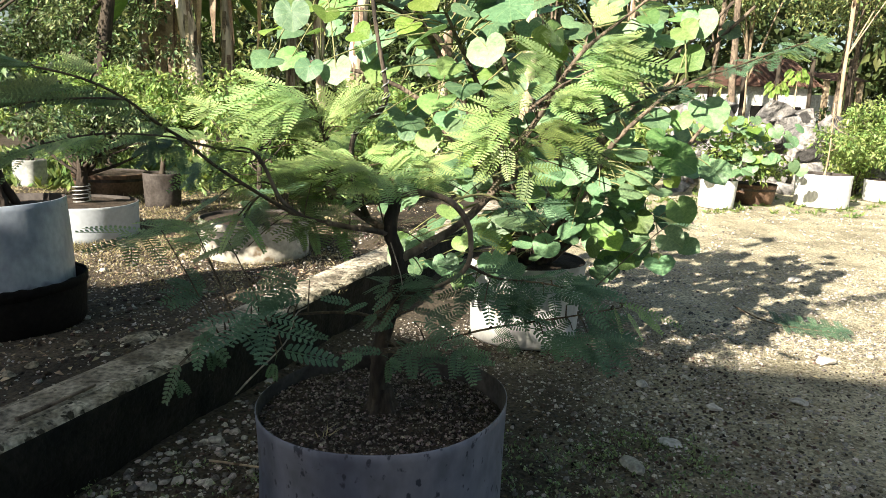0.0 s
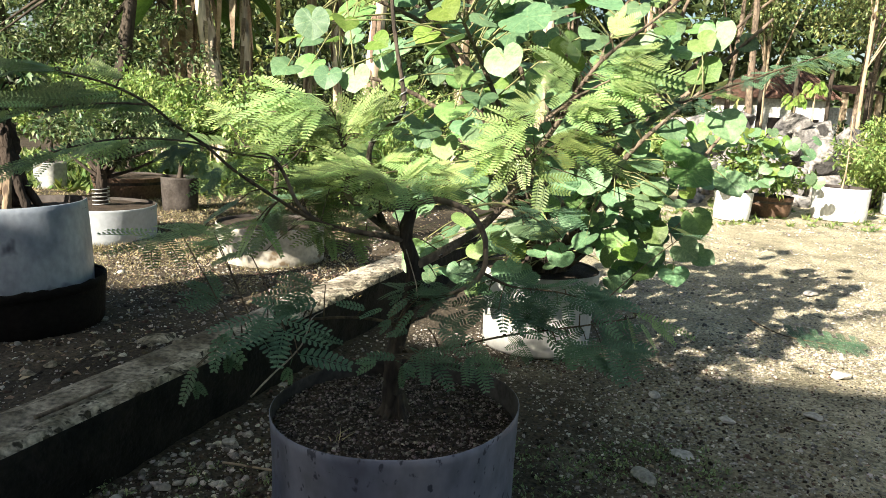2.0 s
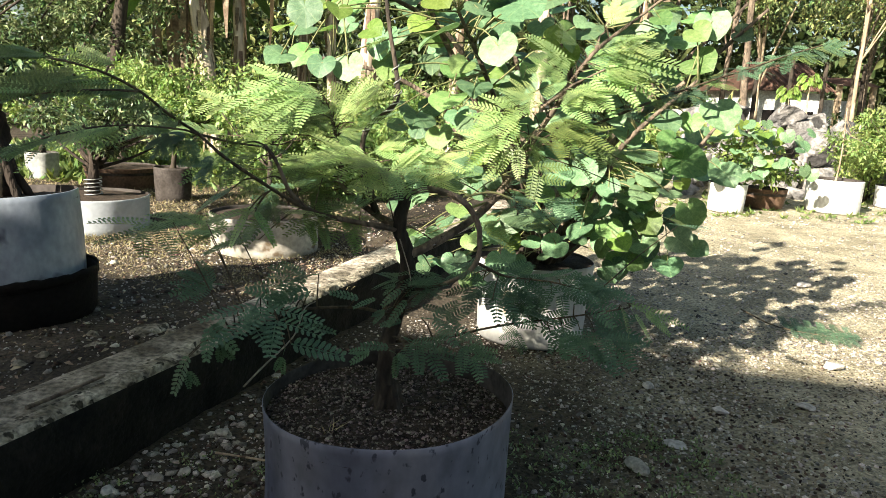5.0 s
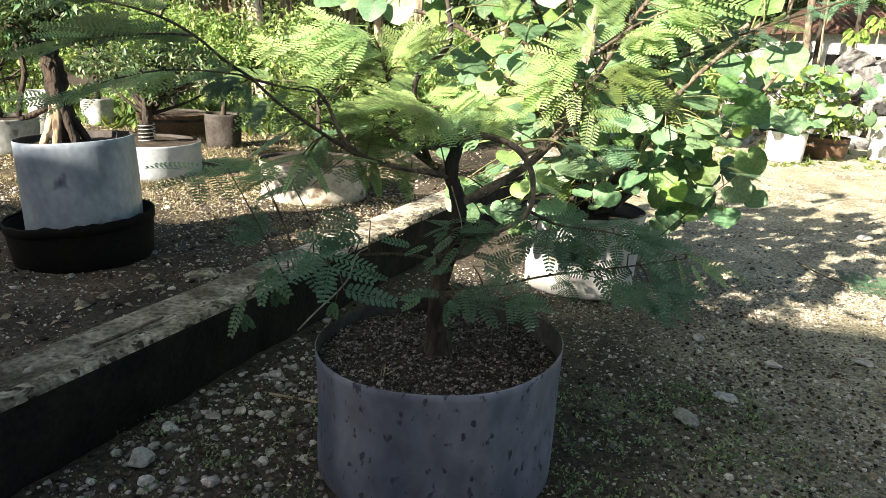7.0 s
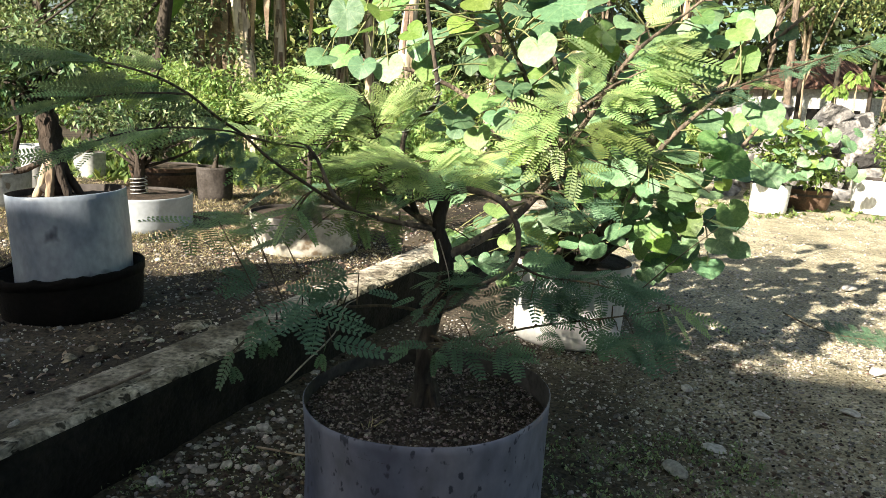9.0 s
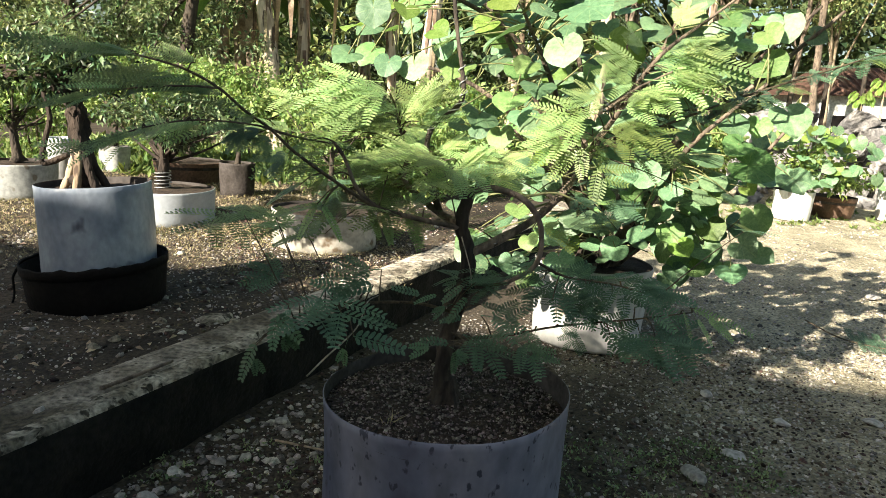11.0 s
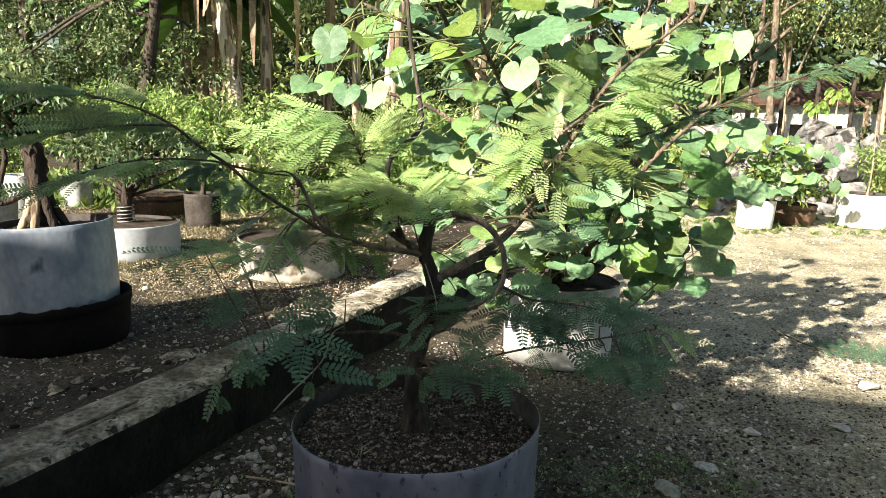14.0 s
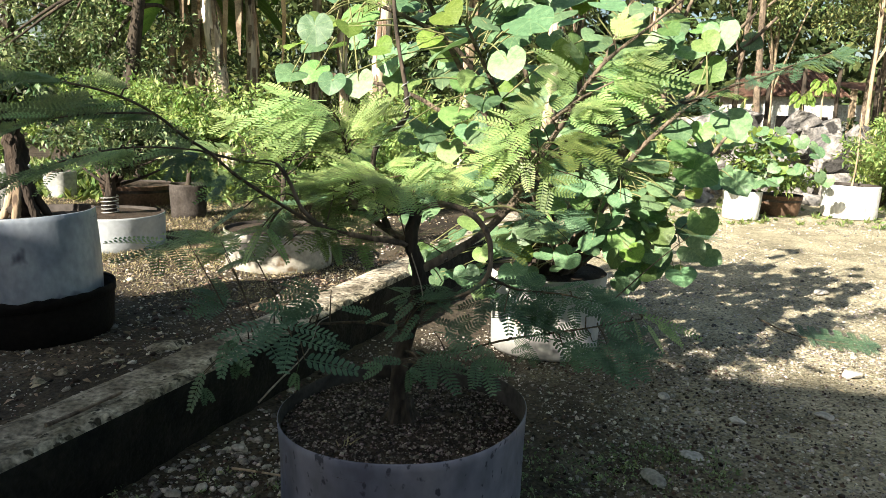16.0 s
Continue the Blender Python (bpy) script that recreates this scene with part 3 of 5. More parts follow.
def heart_leaf(seed, material, fold=0.18, droop=0.3):
    """A heart-shaped leaf one unit across, its stalk at the origin and its tip along +X."""
    rng = random.Random(seed)
    bm = bmesh.new()
    uv = bm.loops.layers.uv.new("UVMap")
    shape = [(0, 0.60), (10, 0.565), (30, 0.545), (50, 0.545), (75, 0.54), (100, 0.52), (125, 0.50), (145, 0.46), (160, 0.40), (172, 0.26), (180, 0.10)]
    shape = [(a, r * (1 + rng.uniform(-0.02, 0.02))) for a, r in shape]
    full = [(-a, r) for a, r in shape[::-1]] + shape[1:]
    rings = []
    for f in (0.0, 0.35, 0.7, 1.0):
        ring = []
        for a, r in full:
            x, y = r * f * math.cos(radians(a)), r * f * math.sin(radians(a))
            z = fold * abs(y) - droop * (x * x + 0.5 * y * y) + 0.05 * noise.noise(Vector((x * 4, y * 4, seed)))
            ring.append((bm.verts.new((x, y, z)) if f or not ring else ring[0][0], a / 36.0, f))
        rings.append(ring)
    for A, B in zip(rings, rings[1:]):
        for k in range(len(full) - 1):
            q = [A[k], B[k], B[k + 1], A[k + 1]]
            if q[0][0] == q[3][0]:
                q = q[:3]
            face = bm.faces.new([v for v, _, _ in q])
            for lp, (_, u, w) in zip(face.loops, q):
                lp[uv].uv = (u, w)
    return mesh_of("leaf", bm, material)


HEARTS = [heart_leaf(1, M_HEART), heart_leaf(2, M_HEART, 0.22, 0.4), heart_leaf(3, M_HEART, 0.08, 0.2), heart_leaf(4, M_HEARTYOUNG, 0.25, 0.35), heart_leaf(5, M_HEARTLIME, 0.2, 0.3)]


FINGER = HEARTS[3].copy()
FINGER.transform(Matrix.Diagonal((1, 0.38, 1, 1)))


def put_leaf(mesh, parent, place, way, up, size, name="leaf"):
    """A leaf at place whose tip points along way."""
    x = Vector(way).normalized()
    y = Vector(up).cross(x).normalized()
    z = x.cross(y)
    m = Matrix((x, y, z)).transposed().to_4x4()
    ob = new(name, mesh)
    ob.parent = parent
    ob.matrix_basis = Matrix.Translation(place) @ m @ Matrix.Diagonal((size, size, size, 1))
    return ob


# ---- pots ----


def pot_parts(parent, r_bottom, r_top, height, material, soil=0.9, wall=0.006, wobble=0.008, seed=0.0, crumbs=0, lean=(0, 0), tilt=0.0):
    bm = bmesh.new()
    prof = [(r_bottom * 0.2, 0.004), (r_bottom - 0.01, 0.0), (r_bottom, 0.012)]
    prof += [(r_bottom + (r_top - r_bottom) * t, height * t) for t in (0.2, 0.4, 0.6, 0.8, 0.94)]
    prof += [(r_top, height - 0.002), (r_top - wall * 0.5, height), (r_top - wall, height - 0.003), (r_top - wall * 1.5, height * 0.7), (r_bottom - wall, height * 0.5)]
    lathe(bm, prof, 56, wobble, seed, lean)
    for v in bm.verts:
        v.co.z += tilt * v.co.x * v.co.z / height
    pot = part("pot", bm, material, parent)
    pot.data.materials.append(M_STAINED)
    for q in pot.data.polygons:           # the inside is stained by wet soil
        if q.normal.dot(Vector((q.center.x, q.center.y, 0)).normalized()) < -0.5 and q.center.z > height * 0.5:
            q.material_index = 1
    zs = height * soil
    bm = bmesh.new()
    rs = r_bottom + (r_top - r_bottom) * soil - wall * 0.7
    rings = [[bm.verts.new((rs * f * math.cos(a) + lean[0] * zs, rs * f * math.sin(a) + lean[1] * zs,
                            zs + 0.008 * noise.noise(Vector((math.cos(a) * f * 5, math.sin(a) * f * 5, seed))) + 0.012 * (1 - f)))
              for a in (2 * math.pi * k / 40 for k in range(40))] for f in (0.02, 0.2, 0.4, 0.6, 0.8, 1.0)]
    for a, b in zip(rings, rings[1:]):
        for k in range(40):
            bm.faces.new((a[k], b[k], b[(k + 1) % 40], a[(k + 1) % 40]))
    bm.faces.new(rings[0])
    part("soil", bm, M_SOIL, parent, "dark crumbly potting soil")
    if crumbs:
        r = np.random.default_rng(5)
        q, a = rs * 0.97 * np.sqrt(r.random(crumbs)), r.uniform(0, 6.283, crumbs)
        s = 0.0026 * 4 ** (r.random(crumbs) ** 2)
        ob = pebbles("soil_grit", np.stack([q * np.cos(a), q * np.sin(a), zs + 0.006 + 0.01 * (1 - q / rs)], 1), s, M_CRUMB, 5)
        ob.parent = parent
        tagged(ob, kind="stuff")
    return zs


# ---- the feather-leaved bonsai ----
bonsai = root("potted_bonsai", 0, 0, 0, "feathery-leaved bonsai tree in a grey-blue plastic drum pot", "potted tree")
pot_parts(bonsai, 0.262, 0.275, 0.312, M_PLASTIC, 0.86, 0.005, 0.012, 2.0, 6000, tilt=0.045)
for ob in bonsai.children:
    if ob.name.startswith("pot"):
        tagged(ob, "grey-blue plastic drum with dark stains")

LINES, BOUGHS = {}, {}


def limb(key, line, r0, r1, material, name="branch"):
    bm = bmesh.new()
    LINES[key] = tube(bm, line, r0, r1, 8, 0.3, 5)
    BOUGHS[key] = part(name, bm, material, bonsai)


bm = bmesh.new()
tube(bm, [(0.005, 0, 0.25), (-0.009, 0, 0.34), (-0.007, 0, 0.42), (0.01, 0.01, 0.495), (0.029, 0.02, 0.57), (0.024, 0.02, 0.633), (0.009, 0.02, 0.677), (0.016, 0.02, 0.726), (0.025, 0.03, 0.76)], 0.021, 0.0115, 12, 0.4, 6, flare=0.016)
part("trunk", bm, M_BARK, bonsai, "rough shade-dark trunk with flared roots")
for a in (0.4, 1.7, 2.9, 4.1, 5.3):      # surface roots
    bm = bmesh.new()
    tube(bm, [(0.008 * math.cos(a), 0.008 * math.sin(a), 0.33), (0.026 * math.cos(a), 0.026 * math.sin(a), 0.292), (0.052 * math.cos(a), 0.052 * math.sin(a), 0.266)], 0.014, 0.006, 7, 0.4, 3)
    part("root", bm, M_BARK, bonsai)
limb('arch', [(0.025, 0.03, 0.752), (0.074, 0, 0.764), (0.132, -0.03, 0.749), (0.164, -0.05, 0.712), (0.173, -0.06, 0.667), (0.165, -0.06, 0.618), (0.127, -0.05, 0.584), (0.082, -0.03, 0.562), (0.048, 0, 0.548)], 0.0078, 0.0036, M_LIMB)
limb('right', [(0.027, 0.02, 0.615), (0.089, 0.04, 0.644), (0.173, 0.08, 0.691), (0.248, 0.13, 0.759), (0.297, 0.17, 0.822), (0.324, 0.2, 0.868), (0.367, 0.22, 0.935), (0.428, 0.25, 1.031), (0.489, 0.27, 1.101), (0.577, 0.3, 1.168), (0.686, 0.35, 1.253)], 0.0108, 0.003, M_LIMB)
limb('far_right', [(0.303, 0.18, 0.843), (0.438, 0.25, 0.89), (0.595, 0.32, 0.951), (0.766, 0.4, 1.012), (0.949, 0.45, 1.075), (1.109, 0.5, 1.13), (1.211, 0.52, 1.162)], 0.0042, 0.0018, M_TWIG)
limb('left', [(0.012, 0.02, 0.671), (-0.037, 0, 0.682), (-0.102, -0.03, 0.697), (-0.165, -0.06, 0.716), (-0.208, -0.08, 0.755), (-0.234, -0.1, 0.818), (-0.256, -0.1, 0.847)], 0.0064, 0.003, M_LIMB)
limb('far_left', [(-0.168, -0.06, 0.713), (-0.254, -0.131, 0.778), (-0.319, -0.153, 0.825), (-0.364, -0.158, 0.865), (-0.408, -0.184, 0.899), (-0.442, -0.232, 0.937), (-0.497, -0.263, 0.966), (-0.591, -0.236, 0.983), (-0.682, -0.223, 0.991), (-0.797, -0.216, 0.999)], 0.0034, 0.0014, M_TWIG)
limb('side_left', [(-0.443, -0.233, 0.935), (-0.48, -0.289, 0.935), (-0.565, -0.282, 0.926), (-0.679, -0.276, 0.902)], 0.0022, 0.001, M_TWIG)
limb('side_mid', [(-0.364, -0.158, 0.865), (-0.317, -0.087, 0.848), (-0.266, -0.026, 0.838)], 0.0026, 0.0018, M_TWIG)
limb('low_frond', [(-0.364, -0.158, 0.865), (-0.392, -0.188, 0.874), (-0.442, -0.336, 0.883), (-0.495, -0.414, 0.871), (-0.563, -0.447, 0.842)], 0.002, 0.001, M_TWIG)
limb('up_left', [(0.009, 0.02, 0.677), (-0.037, 0.06, 0.693), (-0.096, 0.1, 0.73), (-0.125, 0.12, 0.759), (-0.122, 0.14, 0.809), (-0.14, 0.16, 0.864), (-0.156, 0.18, 0.915)], 0.0085, 0.003, M_LIMB)
limb('leader', [(-0.037, 0.06, 0.693), (-0.069, 0.1, 0.769), (-0.077, 0.12, 0.844), (-0.063, 0.13, 0.884), (-0.028, 0.12, 0.914), (-0.004, 0.12, 0.949), (-0.009, 0.14, 1.008), (-0.021, 0.16, 1.07), (-0.033, 0.18, 1.145), (-0.043, 0.2, 1.244)], 0.007, 0.0042, M_BARK)
limb('low_right', [(0.005, 0, 0.427), (0.112, -0.03, 0.45), (0.229, -0.05, 0.486), (0.377, -0.08, 0.52), (0.488, -0.1, 0.548)], 0.0034, 0.0013, M_TWIG)
limb('low_left', [(0.013, 0, 0.485), (-0.073, -0.03, 0.511), (-0.155, -0.07, 0.52), (-0.221, -0.1, 0.521), (-0.284, -0.13, 0.51), (-0.334, -0.16, 0.489)], 0.0036, 0.0014, M_TWIG)
limb('mid_right', [(0.168, -0.06, 0.624), (0.234, -0.05, 0.594), (0.331, -0.05, 0.585), (0.43, -0.05, 0.563)], 0.0032, 0.0014, M_TWIG)
limb('low_front', [(0.0, 0, 0.44), (0.02, -0.06, 0.452), (0.03, -0.12, 0.45)], 0.003, 0.0015, M_TWIG)
limb("fork", [(0.34, 0.22, 0.943), (0.379, 0.2, 0.977), (0.409, 0.2, 1.001), (0.48, 0.2, 1.039)], 0.0042, 0.002, M_LIMB)
limb("cross", [(0.138, -0.02, 0.754), (0.197, 0.0, 0.763), (0.235, 0.0, 0.754), (0.287, 0.0, 0.73), (0.312, 0.0, 0.712)], 0.003, 0.0013, M_PETIOLE, "twig")
limb("dry", [(-0.154, -0.1, 0.543), (-0.175, -0.11, 0.53), (-0.188, -0.13, 0.49), (-0.208, -0.14, 0.463), (-0.246, -0.16, 0.428), (-0.283, -0.17, 0.388)], 0.001, 0.0019, M_PALETWIG, "dry_twig")
limb("sucker", [(0.01, -0.01, 0.658), (0.022, -0.02, 0.624), (0.033, -0.03, 0.59), (0.038, -0.03, 0.556)], 0.0014, 0.001, M_PALETWIG, "twig")
# training wire wound round two limbs
for key, i0, i1, turns in (("leader", 12, 32, 8), ("arch", 0, 3, 1.5), ("right", 2, 6, 1)):
    ln = LINES[key][i0:i1]
    pts = []
    for k in range(int(turns * 8) + 1):
        f = k / (turns * 8) * (len(ln) - 1)
        i = min(int(f), len(ln) - 2)
        p = ln[i].lerp(ln[i + 1], f - i)
        a = 2 * math.pi * k / 8
        pts.append(p + Vector((math.cos(a), math.sin(a), 0.0)) * 0.0085)
    bm = bmesh.new()
    tube(bm, pts, 0.0014, 0.0014, 5, 0, 2)
    part("training_wire", bm, M_WIRE, bonsai, "thin grey training wire")
# leaves
frng = random.Random(21)


def nearest(keys, p):
    """The limb and the place on it that a leaf at p grows from."""
    return min(((c - p).length + 0.4 * max(0, c.z - p.z), k, c) for k in keys for c in LINES[k])[1:]


def fronds(keys, meshes, face, rows, again=1, scale=1.1):
    """Leaves from base to tip, each on a twig from the nearest limb, with a looser neighbour or two."""
    for row in rows:
        base, tip = Vector(row[:3]), Vector(row[3:])
        key, start = nearest(keys.split(), base)
        bm = bmesh.new()
        mid = start.lerp(base, 0.5) + Vector((0, 0, 0.006))
        tube(bm, [start, mid, base], 0.0017, 0.001, 5, 0.1, 3)
        stem = part("twig", bm, M_TWIG, bonsai)
        for k in range(1 + again):
            j = Vector((frng.gauss(0, 0.012), frng.gauss(0, 0.03), frng.gauss(0, 0.01))) if k else Vector((0, 0, 0))
            w = tip - base
            if k:
                w = Matrix.Rotation(radians(frng.gauss(0, 32)), 3, "Z") @ w + Vector((0, 0, frng.gauss(0, 0.015)))
            up = Vector((frng.gauss(-0.15, 0.2), frng.gauss(-face, 0.15), 1.0))
            put_leaf(frng.choice(meshes), stem, base + (j if not k else w * 0.04), w, up, w.length * scale * (frng.uniform(0.7, 1.0) if k else 1.0))


def dress(key, lo, hi, count, meshes, size, tip, face=0.3, yaw=None, spread=180, name="leaf"):
    """Leaves straight on a limb, in turn to either side."""
    ln = LINES[key]
    for k in range(count):
        f = (lo + (hi - lo) * (k + frng.random()) / count) * (len(ln) - 1)
        i = min(int(f), len(ln) - 2)
        d = (ln[i + 1] - ln[i]).normalized()
        a = (math.atan2(d.y, d.x) + (1 if k % 2 else -1) * radians(frng.uniform(20, 75))) if yaw is None else radians(yaw + frng.uniform(-spread, spread))
        w = Vector((math.cos(a), math.sin(a), tip + frng.uniform(-0.2, 0.2)))
        put_leaf(frng.choice(meshes), BOUGHS[key], ln[i].lerp(ln[i + 1], f - i), w, Vector((frng.gauss(-0.2, 0.2), frng.gauss(-face, 0.2), 1.0)), size * frng.uniform(0.75, 1.2), name)


# spray of the upper left limb
fronds('up_left', FEATHERS, 0.42, [(-0.221, 0.150, 0.962, -0.423, 0.119, 0.934), (-0.181, 0.120, 0.970, -0.374, 0.111, 0.969), (-0.166, 0.100, 0.946, -0.319, 0.079, 0.919), (-0.157, 0.150, 0.929, -0.294, 0.145, 0.945), (-0.142, 0.120, 0.911, -0.240, 0.117, 0.917), (-0.194, 0.200, 0.958, -0.321, 0.157, 0.980), (-0.175, 0.220, 0.927, -0.398, 0.173, 0.914), (-0.225, 0.200, 0.924, -0.381, 0.212, 0.882), (-0.201, 0.100, 0.902, -0.329, 0.071, 0.865), (-0.166, 0.100, 0.940, -0.259, 0.069, 0.970)], 0, 1.0)
# beside the wired leader
fronds('up_left', FEATHERS, 0.45, [(-0.116, 0.100, 0.901, -0.002, 0.124, 0.987), (-0.114, 0.080, 0.889, -0.045, 0.066, 0.965), (-0.103, 0.120, 0.883, 0.001, 0.132, 0.932), (-0.134, 0.100, 0.900, -0.058, 0.086, 0.995), (-0.098, 0.150, 0.888, -0.122, 0.148, 0.993), (-0.154, 0.170, 0.878, -0.223, 0.133, 0.881), (-0.152, 0.140, 0.879, -0.107, 0.138, 0.944), (-0.153, 0.160, 0.878, -0.191, 0.174, 0.945), (-0.147, 0.120, 0.874, -0.065, 0.110, 0.867), (-0.146, 0.120, 0.868, -0.221, 0.125, 0.844), (-0.141, 0.100, 0.863, -0.100, 0.100, 0.809)], 0, 1.1)
# flat layer before the trunk top
fronds('up_left leader', FEATHERS, 0.42, [(-0.038, 0.020, 0.819, -0.199, -0.023, 0.846), (-0.014, -0.020, 0.807, -0.141, -0.013, 0.805), (-0.047, 0.000, 0.779, 0.079, -0.005, 0.828), (0.011, 0.000, 0.788, -0.118, -0.026, 0.830), (-0.037, -0.050, 0.800, 0.080, -0.096, 0.802), (-0.013, 0.050, 0.818, 0.096, 0.064, 0.842), (-0.098, 0.050, 0.814, -0.240, 0.036, 0.824), (0.037, 0.020, 0.776, 0.146, 0.024, 0.775), (-0.107, 0.000, 0.794, -0.206, 0.015, 0.763), (-0.063, 0.100, 0.824, 0.048, 0.103, 0.855), (-0.112, 0.100, 0.809, -0.213, 0.118, 0.802), (0.036, 0.060, 0.808, 0.144, 0.040, 0.828), (-0.093, -0.050, 0.788, 0.011, -0.040, 0.775)])
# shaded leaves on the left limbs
fronds('left far_left', SHADEFEATHERS, 0.25, [(-0.262, -0.050, 0.824, -0.357, -0.066, 0.808), (-0.259, -0.060, 0.780, -0.351, -0.041, 0.756), (-0.240, -0.040, 0.790, -0.151, -0.025, 0.782), (-0.260, -0.080, 0.781, -0.308, -0.121, 0.740), (-0.210, 0.000, 0.759, -0.120, -0.038, 0.739), (-0.198, 0.000, 0.747, -0.096, -0.032, 0.722), (-0.275, -0.100, 0.816, -0.365, -0.078, 0.781), (-0.231, -0.020, 0.754, -0.295, -0.037, 0.695), (-0.239, -0.050, 0.808, -0.173, -0.053, 0.829), (-0.147, -0.040, 0.703, -0.194, -0.066, 0.659), (-0.294, -0.120, 0.848, -0.353, -0.131, 0.824), (-0.125, -0.020, 0.698, -0.041, -0.040, 0.661)])
# sunlit tips hanging before the cream pot
fronds('left far_left', PINNAE, 0.50, [(-0.271, -0.120, 0.726, -0.366, -0.143, 0.706), (-0.270, -0.120, 0.722, -0.225, -0.126, 0.657), (-0.281, -0.120, 0.725, -0.322, -0.126, 0.653), (-0.186, -0.050, 0.708, -0.157, -0.033, 0.648), (-0.152, -0.050, 0.704, -0.135, -0.049, 0.635), (-0.314, -0.120, 0.762, -0.392, -0.101, 0.717)], 0, 0.95)
# left side of the right limb
fronds('right', FEATHERS, 0.5, [(0.250, 0.100, 0.867, 0.133, 0.114, 0.832), (0.265, 0.120, 0.879, 0.121, 0.143, 0.863), (0.289, 0.120, 0.906, 0.141, 0.120, 0.904), (0.305, 0.150, 0.932, 0.157, 0.114, 0.936), (0.323, 0.150, 0.952, 0.207, 0.164, 0.970), (0.340, 0.200, 0.959, 0.253, 0.221, 1.006), (0.277, 0.100, 0.843, 0.180, 0.117, 0.809), (0.279, 0.200, 0.889, 0.208, 0.193, 0.918), (0.404, 0.200, 1.002, 0.286, 0.203, 1.046), (0.419, 0.250, 1.056, 0.286, 0.217, 1.086), (0.416, 0.240, 1.053, 0.352, 0.252, 1.033), (0.288, 0.100, 0.869, 0.235, 0.093, 0.797)], 0, 1.15)
# right side of the right limb
fronds('right', FEATHERS, 0.5, [(0.344, 0.150, 0.940, 0.458, 0.123, 0.967), (0.367, 0.200, 0.961, 0.480, 0.157, 0.991), (0.434, 0.220, 1.031, 0.605, 0.233, 1.082), (0.454, 0.200, 1.044, 0.647, 0.223, 1.044), (0.416, 0.200, 1.016, 0.557, 0.158, 1.017), (0.467, 0.200, 1.045, 0.678, 0.210, 1.083), (0.482, 0.200, 1.033, 0.609, 0.182, 0.995), (0.436, 0.250, 1.085, 0.340, 0.213, 1.140), (0.492, 0.270, 1.136, 0.417, 0.243, 1.187), (0.492, 0.270, 1.143, 0.535, 0.277, 1.212), (0.375, 0.180, 0.974, 0.471, 0.195, 0.934), (0.478, 0.250, 1.087, 0.618, 0.205, 1.107)], 0, 1.15)
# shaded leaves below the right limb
fronds('right far_right', SHADEFEATHERS, 0.25, [(0.305, 0.100, 0.895, 0.418, 0.096, 0.908), (0.299, 0.100, 0.882, 0.386, 0.055, 0.865), (0.294, 0.100, 0.876, 0.346, 0.104, 0.803), (0.324, 0.100, 0.896, 0.454, 0.076, 0.878), (0.342, 0.120, 0.884, 0.496, 0.135, 0.899), (0.358, 0.120, 0.859, 0.467, 0.143, 0.822), (0.344, 0.140, 0.919, 0.465, 0.128, 0.923), (0.291, 0.100, 0.832, 0.374, 0.124, 0.769), (0.405, 0.160, 0.886, 0.521, 0.134, 0.855)])
# low leaves over the kerb
fronds('low_left', COARSE, 0.80, [(-0.165, -0.100, 0.563, -0.261, -0.128, 0.546), (-0.180, -0.120, 0.551, -0.278, -0.123, 0.564), (-0.241, -0.150, 0.556, -0.320, -0.180, 0.512), (-0.338, -0.200, 0.517, -0.343, -0.223, 0.443), (-0.336, -0.200, 0.522, -0.279, -0.212, 0.463), (-0.321, -0.200, 0.507, -0.306, -0.203, 0.411), (-0.377, -0.200, 0.461, -0.410, -0.225, 0.378), (-0.385, -0.200, 0.447, -0.357, -0.230, 0.390), (-0.196, -0.150, 0.470, -0.069, -0.140, 0.442), (-0.207, -0.150, 0.461, -0.235, -0.167, 0.391), (-0.180, -0.100, 0.492, -0.099, -0.086, 0.476), (-0.299, -0.180, 0.535, -0.375, -0.169, 0.495), (-0.226, -0.100, 0.549, -0.302, -0.114, 0.572)], 0, 0.82)
# small bright leaves at the trunk's foot
fronds('low_front', COARSE, 0.70, [(-0.006, -0.140, 0.463, -0.073, -0.150, 0.475), (-0.006, -0.140, 0.458, 0.062, -0.147, 0.437), (0.010, -0.120, 0.441, 0.009, -0.121, 0.381), (-0.019, -0.100, 0.448, -0.121, -0.103, 0.436)], 0, 0.82)
# leaves round the trunk
fronds('low_left low_right', COARSE, 0.50, [(0.021, -0.050, 0.576, -0.048, -0.055, 0.562), (0.016, -0.060, 0.561, -0.034, -0.062, 0.520), (0.001, -0.060, 0.523, -0.075, -0.047, 0.494), (0.028, -0.050, 0.571, 0.097, -0.058, 0.582), (0.029, -0.060, 0.539, -0.021, -0.071, 0.477), (0.020, -0.060, 0.494, -0.035, -0.057, 0.482), (0.045, -0.050, 0.571, 0.129, -0.071, 0.566), (-0.070, -0.060, 0.539, -0.139, -0.078, 0.561), (0.060, -0.050, 0.523, 0.134, -0.035, 0.509), (-0.035, -0.060, 0.540, -0.092, -0.067, 0.521)], 0, 0.82)
